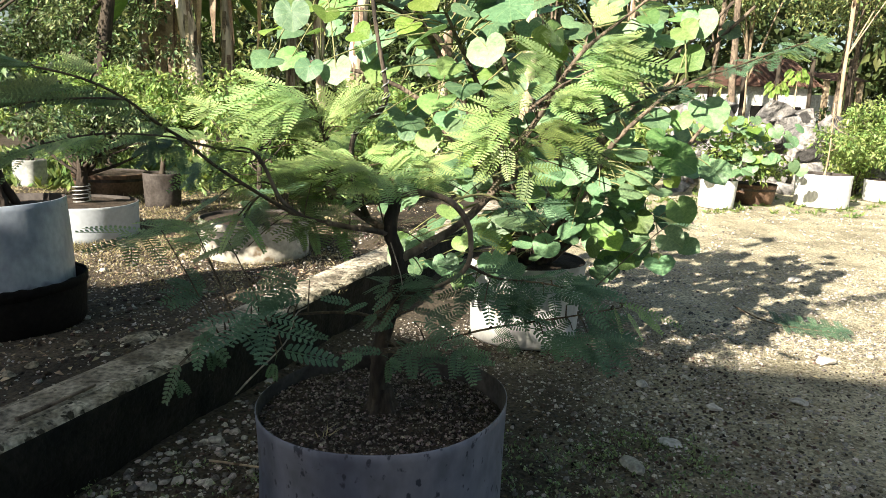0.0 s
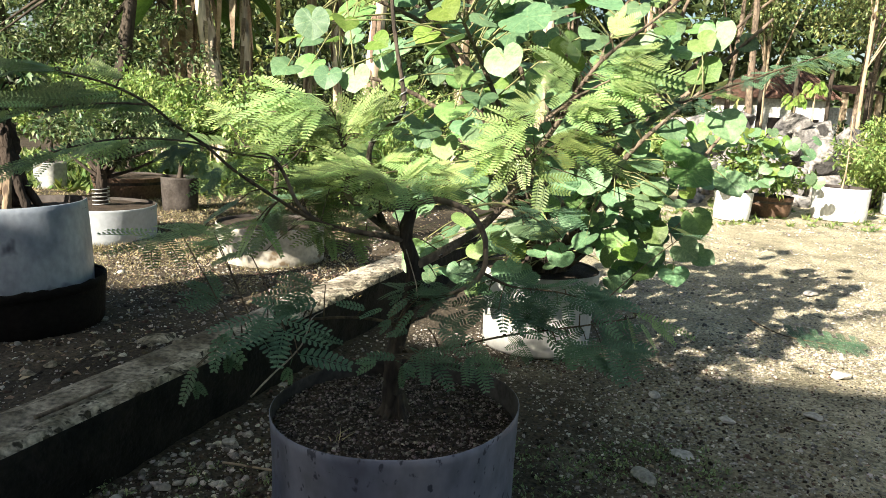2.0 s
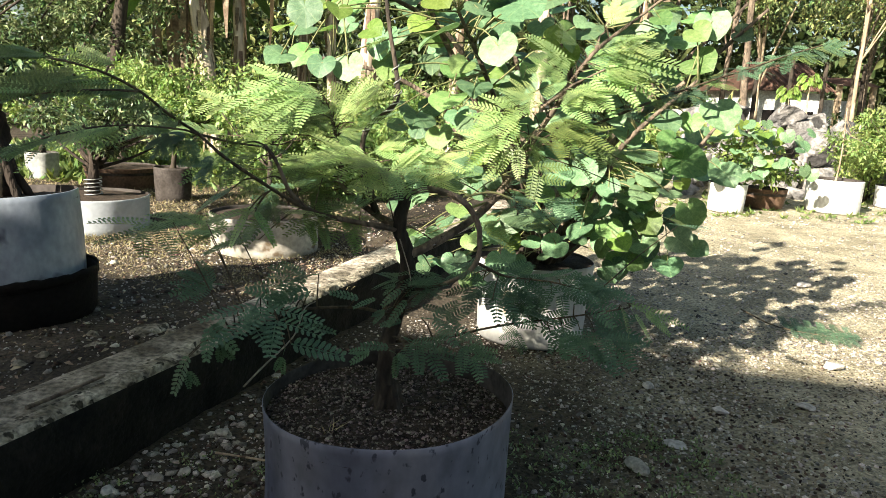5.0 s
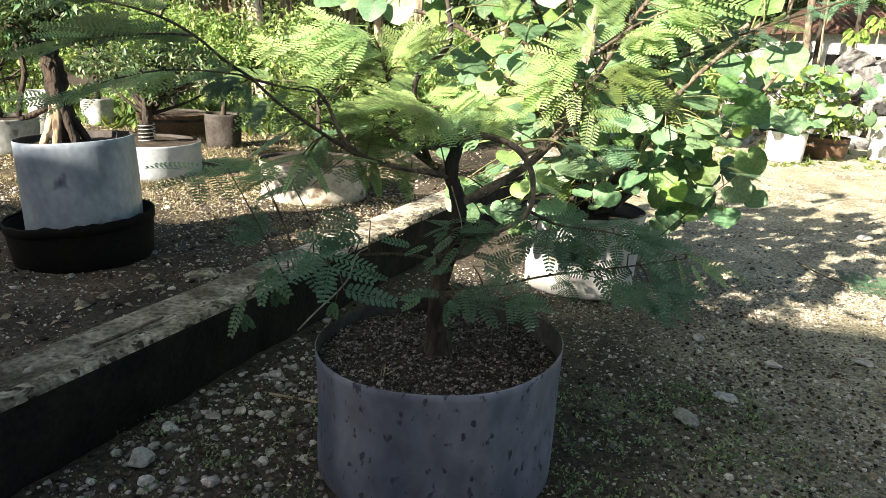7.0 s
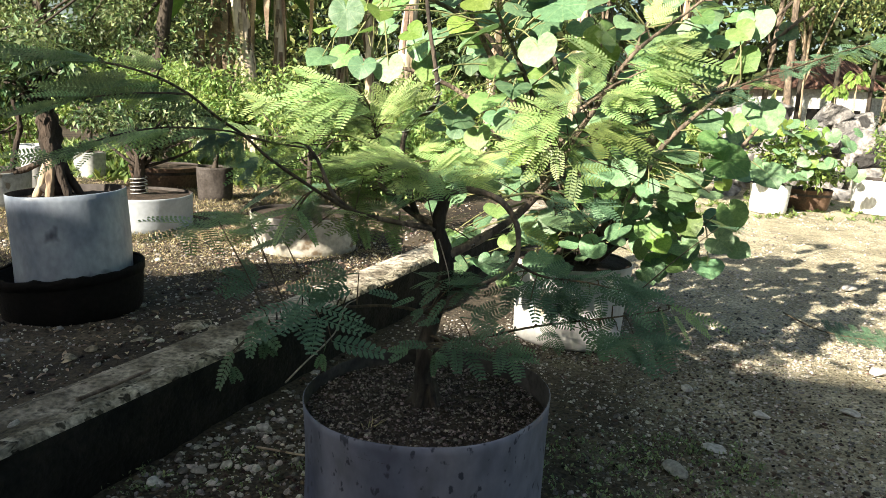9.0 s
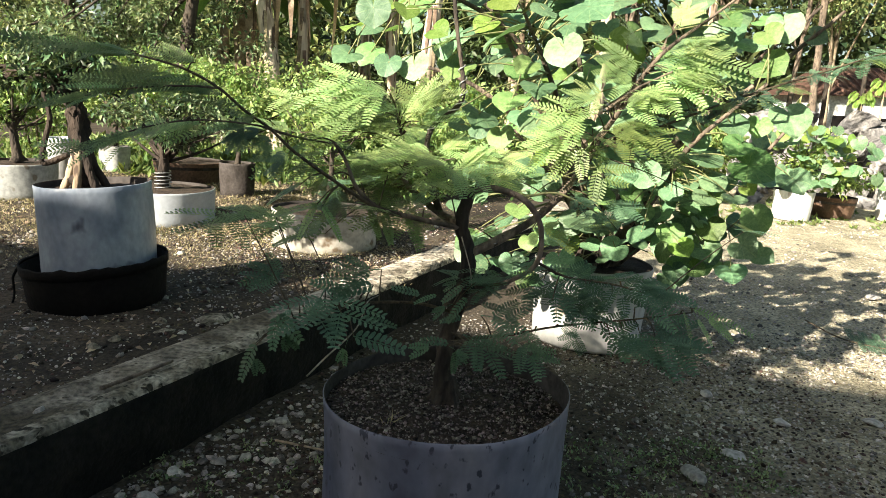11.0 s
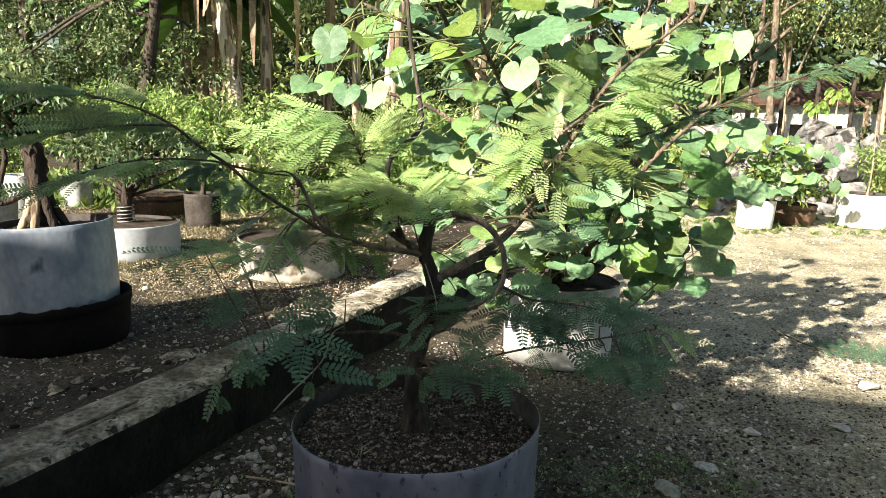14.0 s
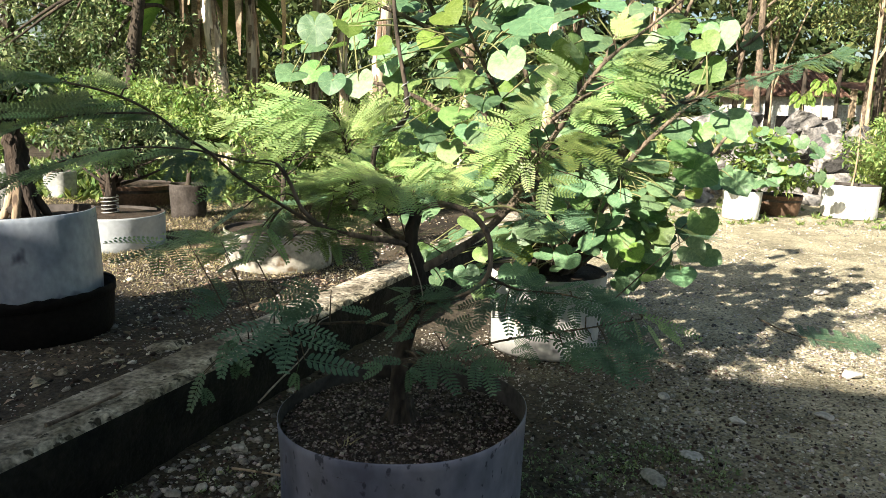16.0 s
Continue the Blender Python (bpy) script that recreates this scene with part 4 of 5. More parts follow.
# dark sprays of the low right limb
fronds('low_right mid_right', BLUESHADE, 0.60, [(0.059, -0.080, 0.508, 0.170, -0.089, 0.505), (0.182, -0.080, 0.591, 0.276, -0.127, 0.553), (0.281, -0.060, 0.585, 0.267, -0.078, 0.501), (0.270, -0.080, 0.589, 0.332, -0.086, 0.511), (0.214, -0.080, 0.490, 0.277, -0.127, 0.543), (0.257, -0.100, 0.500, 0.243, -0.104, 0.444), (0.280, -0.100, 0.505, 0.401, -0.102, 0.490), (0.326, -0.100, 0.513, 0.372, -0.144, 0.467), (0.395, -0.100, 0.534, 0.487, -0.103, 0.502), (0.376, -0.080, 0.546, 0.482, -0.094, 0.573), (0.331, -0.060, 0.562, 0.443, -0.059, 0.592), (0.197, -0.050, 0.603, 0.110, -0.073, 0.554), (0.210, -0.050, 0.597, 0.320, -0.047, 0.608), (0.157, -0.060, 0.481, 0.085, -0.055, 0.495), (0.181, -0.060, 0.482, 0.155, -0.106, 0.438)], 0, 1.1)
# young bright frond at its end
fronds('low_right', STRIPS[2:], 0.40, [(0.488, -0.100, 0.556, 0.619, -0.129, 0.520), (0.494, -0.100, 0.554, 0.618, -0.100, 0.482), (0.482, -0.100, 0.556, 0.572, -0.086, 0.456), (0.471, -0.100, 0.549, 0.504, -0.120, 0.460)], 0, 0.95)
# strips of leaves along the long left limb
fronds('far_left side_left', STRIPS[:3], 1.1, [(-0.547, -0.250, 0.938, -0.672, -0.253, 0.944), (-0.479, -0.250, 0.949, -0.577, -0.245, 0.934), (-0.438, -0.220, 0.922, -0.511, -0.212, 0.935), (-0.584, -0.270, 0.927, -0.689, -0.253, 0.945), (-0.629, -0.270, 0.915, -0.702, -0.266, 0.901), (-0.474, -0.250, 0.975, -0.561, -0.235, 0.987), (-0.582, -0.230, 0.983, -0.652, -0.268, 0.998), (-0.650, -0.220, 0.988, -0.733, -0.232, 1.004), (-0.387, -0.200, 0.882, -0.479, -0.183, 0.861), (-0.429, -0.220, 0.918, -0.476, -0.221, 0.896)], 3)
# a sunlit frond that hangs lowest on the left
fronds('low_frond', STRIPS[2:], 1.0, [(-0.442, -0.360, 0.881, -0.545, -0.346, 0.864), (-0.464, -0.400, 0.879, -0.538, -0.433, 0.854), (-0.497, -0.420, 0.870, -0.575, -0.432, 0.835), (-0.531, -0.440, 0.854, -0.593, -0.465, 0.823), (-0.433, -0.350, 0.879, -0.481, -0.357, 0.858)], 2, 1.0)
# bluish shaded leaves below it
fronds('far_left', BLUESHADE, 0.5, [(-0.400, -0.170, 0.875, -0.473, -0.176, 0.826), (-0.412, -0.180, 0.870, -0.430, -0.219, 0.817), (-0.363, -0.160, 0.862, -0.400, -0.187, 0.806), (-0.377, -0.160, 0.866, -0.431, -0.183, 0.854), (-0.329, -0.150, 0.827, -0.394, -0.135, 0.780)], 1, 0.9)
# along the long outer limbs
dress("far_left", 0.3, 1.0, 12, STRIPS[:2], 0.1, -0.05, 1.0)
dress("far_left", 0.6, 1.0, 8, STRIPS[:3], 0.13, -0.05, 1.0, 185, 25)
dress("low_frond", 0.15, 1.0, 8, STRIPS[1:], 0.12, -0.12, 0.9, 195, 40)
dress("side_left", 0.1, 1.0, 10, STRIPS[:2], 0.12, -0.03, 1.0, 180, 35)
dress("side_mid", 0.1, 1.0, 4, SHADEFEATHERS, 0.1, 0.0, 0.15)
dress("far_right", 0.1, 0.95, 20, BLUESHADE + SHADEFEATHERS[:1], 0.1, 0.05, 0.35, 15, 40)
dress("far_right", 0.1, 0.95, 16, BLUESHADE, 0.09, -0.2, 0.5, 190, 50)
dress("far_right", 0.85, 1.0, 4, FEATHERS, 0.1, 0.0, 0.2, 10, 30)
dress("right", 0.72, 1.0, 6, FEATHERS, 0.12, 0.05, 0.3)
dress("leader", 0.72, 1.0, 5, SHADEFEATHERS, 0.09, 0.1, 0.3)
dress("fork", 0.3, 1.0, 4, FEATHERS, 0.13, 0.05, 0.3, 10, 60)
dress("arch", 0.55, 1.0, 5, BLUESHADE, 0.08, -0.05)
dress("mid_right", 0.3, 1.0, 6, BLUESHADE, 0.1, -0.08)
dress("cross", 0.3, 1.0, 4, BLUESHADE, 0.07, -0.05)
# the body of the crown: over the left limbs, over the right limb, and dark filler leaves added behind the trunk in
# place of shade
for count, low, high, heading, kinds in ((9, (-0.48, 0.05, 0.76), (0.02, 0.4, 0.93), 180, FEATHERS + SHADEFEATHERS), (6, (0.16, 0.15, 0.8), (0.62, 0.42, 1.03), 0, FEATHERS + SHADEFEATHERS),
                                         (9, (-0.34, 0.22, 0.6), (0.3, 0.4, 0.78), 90, BLUESHADE + SHADEFEATHERS), (13, (-0.44, -0.1, 0.64), (-0.05, 0.14, 0.82), 185, SHADEFEATHERS + FEATHERS[:2]), (6, (0.3, 0.08, 0.6), (0.7, 0.3, 0.8), 0, BLUESHADE + SHADEFEATHERS[:1]),
                                         (15, (-0.08, -0.14, 0.45), (0.5, 0.06, 0.6), -10, BLUESHADE), (3, (-0.36, -0.18, 0.52), (-0.1, -0.06, 0.6), 190, BLUESHADE)):
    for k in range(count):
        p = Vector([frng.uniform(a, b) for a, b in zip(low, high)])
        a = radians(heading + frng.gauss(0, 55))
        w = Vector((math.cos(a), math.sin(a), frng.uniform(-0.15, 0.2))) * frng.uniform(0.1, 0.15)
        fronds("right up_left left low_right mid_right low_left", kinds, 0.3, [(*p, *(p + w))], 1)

# ---- the heart-leaved shrub behind it ----
HB = Vector((0.62, 1.39, 0))
shrub = root("potted_shrub", HB.x, HB.y, 0, "large heart-leaved shrub in a white plastic pot", "potted shrub")
pot_parts(shrub, 0.225, 0.24, 0.33, M_DUSTY, 0.96, 0.006, 0.01, 5.0)
STEMS = [((0.03, 0, 0.28), (0.2, -0.1, 0.75), (0.3, -0.25, 1.1), (0.45, -0.3, 1.55)), ((0.0, -0.03, 0.28), (-0.02, -0.2, 0.8), (0.05, -0.45, 1.15), (0.15, -0.6, 1.5)), ((-0.02, -0.02, 0.28), (-0.25, -0.3, 0.8), (-0.5, -0.5, 1.2), (-0.7, -0.5, 1.6)), ((0.02, 0, 0.28), (0.2, -0.2, 0.8), (0.38, -0.4, 1.05), (0.6, -0.5, 1.3)),
         ((0.0, -0.04, 0.28), (-0.12, -0.3, 0.62), (-0.3, -0.6, 0.95), (-0.45, -0.75, 1.2)), ((0.02, -0.04, 0.28), (0.08, -0.3, 0.6), (0.15, -0.55, 0.85), (0.3, -0.7, 1.05)), ((-0.02, -0.02, 0.28), (-0.2, -0.2, 0.8), (-0.45, -0.5, 1.15), (-0.8, -0.65, 1.3)),
         ((0.02, 0, 0.28), (-0.2, -0.05, 0.7), (-0.55, -0.1, 1.0), (-1.0, -0.1, 1.1)), ((0, 0.03, 0.28), (-0.15, 0.05, 0.8), (-0.4, 0, 1.2), (-0.75, -0.1, 1.45)),
         ((-0.03, 0, 0.28), (-0.1, 0, 0.9), (-0.2, -0.1, 1.3), (-0.3, -0.15, 1.7)), ((0.03, 0.02, 0.28), (0.1, 0, 0.8), (0.05, -0.05, 1.3), (0.1, -0.1, 1.75)),
         ((0.04, 0, 0.28), (0.25, -0.05, 0.7), (0.4, -0.15, 1.05), (0.65, -0.25, 1.35)), ((0.04, -0.02, 0.28), (0.3, -0.1, 0.55), (0.48, -0.22, 0.75), (0.62, -0.25, 0.95)),
         ((0.02, -0.03, 0.28), (0.15, -0.15, 0.45), (0.3, -0.25, 0.52), (0.48, -0.3, 0.55)), ((0, -0.03, 0.28), (-0.1, -0.15, 0.5), (-0.25, -0.2, 0.7), (-0.4, -0.25, 0.85))]
bm = bmesh.new()
tube(bm, [(-0.04, -0.02, 0.25), (-0.13, -0.12, 0.36), (-0.02, -0.2, 0.4), (0.1, -0.14, 0.46), (0.12, -0.08, 0.6)], 0.038, 0.018, 12, 0.5, 6)
part("old_trunk", bm, M_OLDBARK, shrub, "thick crooked brown trunk")
stem_lines = []
for s in STEMS:
    bm = bmesh.new()
    stem_lines += tube(bm, s, 0.016, 0.005, 8, 0.2, 6)
    part("stem", bm, M_LIMB, shrub)
HIGH_HEARTS = [(0.33, 0.46, 1.2, 0.129), (0.1, 0.54, 1.12, 0.137), (0.27, 0.5, 1.09, 0.114), (0.11, 0.56, 1.22, 0.106), (0.22, 0.57, 0.99, 0.106), (0.13, 0.41, 0.95, 0.106), (0.16, 0.4, 1.04, 0.076), (0.06, 0.62, 0.9, 0.129), (-0.13, 0.47, 1.02, 0.091), (-0.2, 0.46, 1.02, 0.076), (-0.34, 0.67, 1.05, 0.099), (-0.25, 0.53, 1.16, 0.099), (-0.31, 0.62, 1.13, 0.099), (-0.16, 0.53, 1.17, 0.076), (0.42, 0.57, 1.13, 0.106), (0.97, 0.74, 1.22, 0.112)]
MIDDLE_HEARTS = [(1.08, 0.84, 0.95, 0.138), (1.01, 0.91, 0.92, 0.086), (0.88, 0.8, 0.92, 0.112), (0.79, 0.87, 0.87, 0.12), (0.87, 0.86, 0.73, 0.095), (0.91, 0.67, 0.8, 0.146), (1.14, 0.87, 0.75, 0.112), (0.71, 0.83, 1.0, 0.112), (0.96, 0.71, 0.63, 0.111), (0.9, 0.63, 0.56, 0.093), (0.89, 0.88, 0.57, 0.102), (0.76, 0.77, 0.52, 0.085), (0.86, 0.84, 0.5, 0.111), (0.72, 0.89, 0.62, 0.111), (0.74, 0.84, 0.55, 0.093), (0.48, 0.64, 0.77, 0.091)]
LOW_HEARTS = [(0.2, 0.51, 0.77, 0.099), (0.46, 0.86, 0.57, 0.145), (0.17, 0.52, 0.91, 0.076), (0.06, 0.65, 1.16, 0.084), (0.68, 0.92, 0.75, 0.12), (0.85, 0.68, 0.86, 0.095), (0.46, 0.44, 0.76, 0.084), (0.59, 0.69, 0.57, 0.093), (0.85, 0.94, 0.67, 0.095), (0.91, 0.78, 0.69, 0.086), (0.73, 0.84, 0.69, 0.077), (1.0, 0.71, 0.52, 0.076), (0.56, 0.78, 0.62, 0.076), (-0.03, 0.51, 0.9, 0.084), (-0.07, 0.49, 1.12, 0.076), (0.21, 0.56, 1.2, 0.084), (0.51, 0.55, 1.18, 0.068), (1.16, 0.92, 1.22, 0.077)]
hrng = random.Random(8)
spots = HIGH_HEARTS + MIDDLE_HEARTS + LOW_HEARTS
for _ in range(26):                       # and more towards the kerb
    spots.append((hrng.uniform(0.05, 0.5), hrng.uniform(0.8, 1.15), hrng.uniform(0.3, 0.75), hrng.uniform(0.05, 0.09)))
for _ in range(72):                       # low leaves that hang before the pot's rim
    spots.append((hrng.uniform(0.25, 1.0), hrng.uniform(0.8, 1.1), hrng.uniform(0.36, 0.72), hrng.uniform(0.06, 0.1)))
for _ in range(80):                       # the full upper crown
    spots.append((hrng.uniform(-0.25, 0.95), hrng.uniform(0.65, 1.25), hrng.uniform(1.0, 1.45), hrng.uniform(0.085, 0.14)))
while len(spots) < 365:                   # the rest of the crown, thinner on the open side
    x, y, z = hrng.uniform(-0.4, 1.35), hrng.uniform(0.6, 1.8), hrng.uniform(0.36, 1.75)
    low = 0.98 if x < 0.0 else 0.55 if x < 0.25 else 0.4
    top = 1.75 if x < 0.95 else 1.25
    if low < z < top and x < 0.46 * (y + 1.5) - 0.04 and math.hypot((x - 0.5) / 0.95, (z - 1.0) / 0.85) < 1.0:
        spots.append((x, y, z, hrng.uniform(0.07, 0.125)))
for k, (x, y, z, s) in enumerate(spots):
    p = Vector((x, y, z)) - HB
    near = min(stem_lines, key=lambda c: ((c - p).length + 0.6 * max(0, c.z - p.z)) * hrng.uniform(1.0, 1.5))
    out = Vector((p.x * 0.5, p.y * 0.5, 0)) + Vector((hrng.gauss(0, 0.5), hrng.gauss(0, 0.35) - 0.35, hrng.uniform(-0.9, -0.1)))
    out.normalize()
    base = p - out * (s * 0.12)
    up = Vector((hrng.gauss(-0.35, 0.3), hrng.gauss(-0.75, 0.25), 0.8))
    bm = bmesh.new()
    mid = base.lerp(near, 0.45) + Vector((0, 0, 0.02))
    tube(bm, [near, mid, base], 0.0028, 0.0018, 5, 0, 3)
    stalk = part("leaf_stalk", bm, M_PETIOLE, shrub)
    put_leaf(HEARTS[3] if k in (12, 13, 14, 27, 35, 46) or hrng.random() < 0.04 else HEARTS[4] if hrng.random() < 0.22 else HEARTS[k % 3], stalk, base, out, up, s * 0.95)

# ---- pots and shrubs on the terrace ----


def small_shrub(name, x, y, z, label, r_bottom, r_top, height, material, trunk, trunk_r, crown, leaf=0.03, per=260, leafmat=None, bark=None, category="potted shrub", group="", seed=1, wired=False, soil=0.92, ratio=0.42):
    """A pot with a bushy little tree; trunk is its line, crown a row of (x, y, z, radius) over the pot's base."""
    ob = root(name, x, y, z, label, category, group)
    pot_parts(ob, r_bottom, r_top, height, material, soil, 0.006, 0.01, seed * 1.7)
    bm = bmesh.new()
    line = tube(bm, trunk, trunk_r, trunk_r * 0.5, 9, 0.35, 5, flare=trunk_r * 0.7)
    part("trunk", bm, bark or M_BARK, ob)
    for k, (cx, cy, cz, r) in enumerate(crown):
        bm = bmesh.new()
        s = line[int(len(line) * (0.5 + 0.45 * (k % 5) / 5))]
        tube(bm, [s, s.lerp(Vector((cx, cy, cz)), 0.5) + Vector((0, 0, -0.02)), (cx, cy, cz)], trunk_r * 0.3, 0.003, 6, 0.2, 4)
        part("branch", bm, bark or M_BARK, ob)
    f = cloud("foliage", ob, crown, leafmat or M_SHRUB, per, leaf, ratio, seed)
    tagged(f, kind="stuff")
    if wired:
        pts = [line[0] + Vector((math.cos(a) * trunk_r * 1.25, math.sin(a) * trunk_r * 1.25, 0.006 + a * 0.0032)) for a in np.arange(0, 40, 0.7)]
        bm = bmesh.new()
        tube(bm, pts, 0.003, 0.003, 5, 0, 1)
        part("training_wire", bm, M_WIRE, ob, "pale wire wound round the trunk")
    return ob


def crown_in(seed, n, cx, cy, cz, rx, ry, rz, r):
    g = random.Random(seed)
    out = []
    for _ in range(n):
        a, b, q = g.uniform(0, 6.283), g.uniform(-1, 1), g.random() ** 0.45
        w = math.sqrt(1 - b * b)
        out.append((cx + rx * q * w * math.cos(a), cy + ry * q * w * math.sin(a), cz + rz * q * b, r * g.uniform(0.7, 1.3)))
    return out


# old stump bonsai in a grey pot that stands in a black tub
tub = root("planting_tub", -1.2, 0.94, TERRACE - 0.01, "wide black plastic tub holding a grey pot", "tub")
tub.matrix_basis = pose(-1.206, 0.94, TERRACE - 0.012, 0, -4.5, 0)
bm = bmesh.new()
lathe(bm, [(0.03, 0.004), (0.218, 0), (0.224, 0.01), (0.232, 0.07), (0.238, 0.13), (0.24, 0.15), (0.234, 0.152), (0.23, 0.148), (0.222, 0.06), (0.02, 0.05)], 64, 0.014, 3.0)
part("tub_body", bm, M_BLACK, tub)
bm = bmesh.new()
rings = lathe(bm, [(0.239, 0.128), (0.243, 0.13), (0.244, 0.158), (0.241, 0.162), (0.236, 0.158)], 64, 0.014, 3.0)
for k in range(64):                       # a torn, wavy edge
    for ring in rings[2:]:
        ring[k].co.z += 0.009 * noise.noise(Vector((k * 0.55, 0, 2))) + 0.006 * noise.noise(Vector((k * 1.7, 3, 0)))
part("rim", bm, M_BLACK, tub, "torn wavy black rim")
bm = bmesh.new()
tube(bm, [(-0.228, -0.08, 0.14), (-0.242, -0.09, 0.11), (-0.238, -0.1, 0.06), (-0.246, -0.11, 0.02)], 0.005, 0.003, 6, 0.4)
part("torn_strip", bm, M_BLACK, tub, "loose torn strip of black plastic")

stump = root("potted_stump_bonsai", -1.22, 0.96, TERRACE + 0.035, "old gnarled stump bonsai in a weathered grey pot", "potted tree")
stump.matrix_basis = pose(-1.206, 0.96, TERRACE + 0.04, 0, -3.0, 0)
pot_parts(stump, 0.186, 0.186, 0.365, M_GREY, 0.93, 0.004, 0.012, 8.0, tilt=0.01)
bm = bmesh.new()
tube(bm, [(-0.03, 0, 0.33), (-0.036, 0, 0.42), (-0.042, 0.01, 0.52), (-0.05, 0.01, 0.62), (-0.075, 0, 0.69), (-0.15, 0, 0.72), (-0.26, 0, 0.725)], 0.036, 0.02, 16, 0.9, 7, flare=0.016)
part("trunk", bm, M_OLDBARK, stump, "thick split trunk with pale bare wood")
for a in (0.3, 1.5, 2.6, 3.7, 4.7, 5.6):
    bm = bmesh.new()
    tube(bm, [(-0.03 + 0.016 * math.cos(a), 0.016 * math.sin(a), 0.47), (-0.03 + 0.042 * math.cos(a), 0.042 * math.sin(a), 0.4), (-0.03 + 0.075 * math.cos(a), 0.07 * math.sin(a), 0.335)], 0.016, 0.011, 8, 0.8, 4)
    part("root", bm, M_PALEBARK if 3 < a < 5 else M_OLDBARK, stump, "pale bare wood root" if 3 < a < 5 else "")
for line in ([(-0.05, 0, 0.47), (-0.15, -0.03, 0.43), (-0.14, -0.03, 0.5), (-0.115, -0.03, 0.58), (-0.125, -0.03, 0.65), (-0.135, -0.02, 0.72)], [(-0.1, 0, 0.71), (-0.02, -0.02, 0.74), (0.05, -0.04, 0.76)], [(-0.22, 0, 0.74), (-0.36, -0.02, 0.76)]):
    bm = bmesh.new()
    tube(bm, line, 0.01, 0.007, 8, 0.4)
    part("branch", bm, M_OLDBARK, stump)
f = cloud("foliage", stump, crown_in(4, 26, -0.14, 0.0, 0.76, 0.3, 0.2, 0.09, 0.075), M_DARKLEAF, 90, 0.032, 0.42, 5)
tagged(f, kind="stuff")

small_shrub("potted_shrub", -1.57, 2.5, TERRACE - 0.01, "bushy bonsai with a wire-wound trunk in a low grey pot", 0.272, 0.28, 0.19, M_PALE,
            [(0, 0, 0.15), (0.0, 0, 0.25), (0.01, 0, 0.37), (0, 0, 0.45)], 0.035, crown_in(11, 26, 0.02, 0.1, 0.55, 0.42, 0.3, 0.16, 0.1), 0.036, 200, M_DARKLEAF, bark=M_OLDBARK, seed=3, wired=True)
small_shrub("potted_shrub", -0.6, 2.11, TERRACE - 0.01, "sparse young shrub in a soiled cream pot by the kerb", 0.262, 0.267, 0.19, M_CREAM,
            [(0, 0, 0.16), (0.02, 0.02, 0.4), (0.0, 0.04, 0.6)], 0.016, crown_in(12, 12, 0.0, 0.1, 0.62, 0.3, 0.25, 0.16, 0.09), 0.04, 60, seed=4)
small_shrub("potted_shrub", -2.66, 3.0, TERRACE - 0.01, "leafy green shrub in a soil-stained dull white drum pot", 0.22, 0.23, 0.22, M_DULL,
            [(0, 0, 0.22), (-0.02, 0, 0.4), (-0.04, 0, 0.55)], 0.03, crown_in(13, 22, -0.05, 0.1, 0.62, 0.38, 0.3, 0.18, 0.1), 0.035, 200, seed=5)
small_shrub("potted_shrub", -2.72, 4.5, TERRACE - 0.01, "dull tall pot with a green shrub", 0.11, 0.12, 0.22, M_DULL,
            [(0, 0, 0.2), (0.02, 0, 0.5), (0, 0, 0.7)], 0.02, crown_in(14, 18, 0, 0, 0.8, 0.4, 0.35, 0.22, 0.12), 0.04, 180, seed=6)
small_shrub("potted_shrub", -2.0, 4.2, TERRACE - 0.01, "bushy shrub in a low brown clay pot", 0.24, 0.28, 0.17, M_TERRA,
            [(0, 0, 0.22), (0.02, 0, 0.42), (0, 0, 0.6)], 0.025, crown_in(15, 26, 0.05, 0, 0.72, 0.5, 0.35, 0.2, 0.12), 0.04, 200, seed=7)
small_shrub("potted_shrub", -1.46, 3.6, TERRACE - 0.01, "upright shrub in a small dark stained tub", 0.115, 0.125, 0.24, M_STAINED,
            [(0, 0, 0.2), (0.02, 0, 0.4), (0.05, 0, 0.7)], 0.02, crown_in(16, 22, 0.1, 0, 0.65, 0.4, 0.3, 0.25, 0.12), 0.045, 180, seed=8)
block = root("white_bucket", -2.66, 3.6, TERRACE - 0.01, "small white plastic bucket on the raised earth", "bucket")
bm = bmesh.new()
lathe(bm, [(0.02, 0.003), (0.1, 0), (0.13, 0.31), (0.137, 0.315), (0.137, 0.335), (0.126, 0.333), (0.1, 0.02)], 32, 0.003)
part("bucket_body", bm, M_WHITE, block)
bm = bmesh.new()
tube(bm, [(0.135, 0, 0.31), (0.1, -0.09, 0.27), (0, -0.14, 0.25), (-0.1, -0.09, 0.27), (-0.135, 0, 0.31)], 0.003, 0.003, 5)
part("bail_handle", bm, M_WIRE, block)

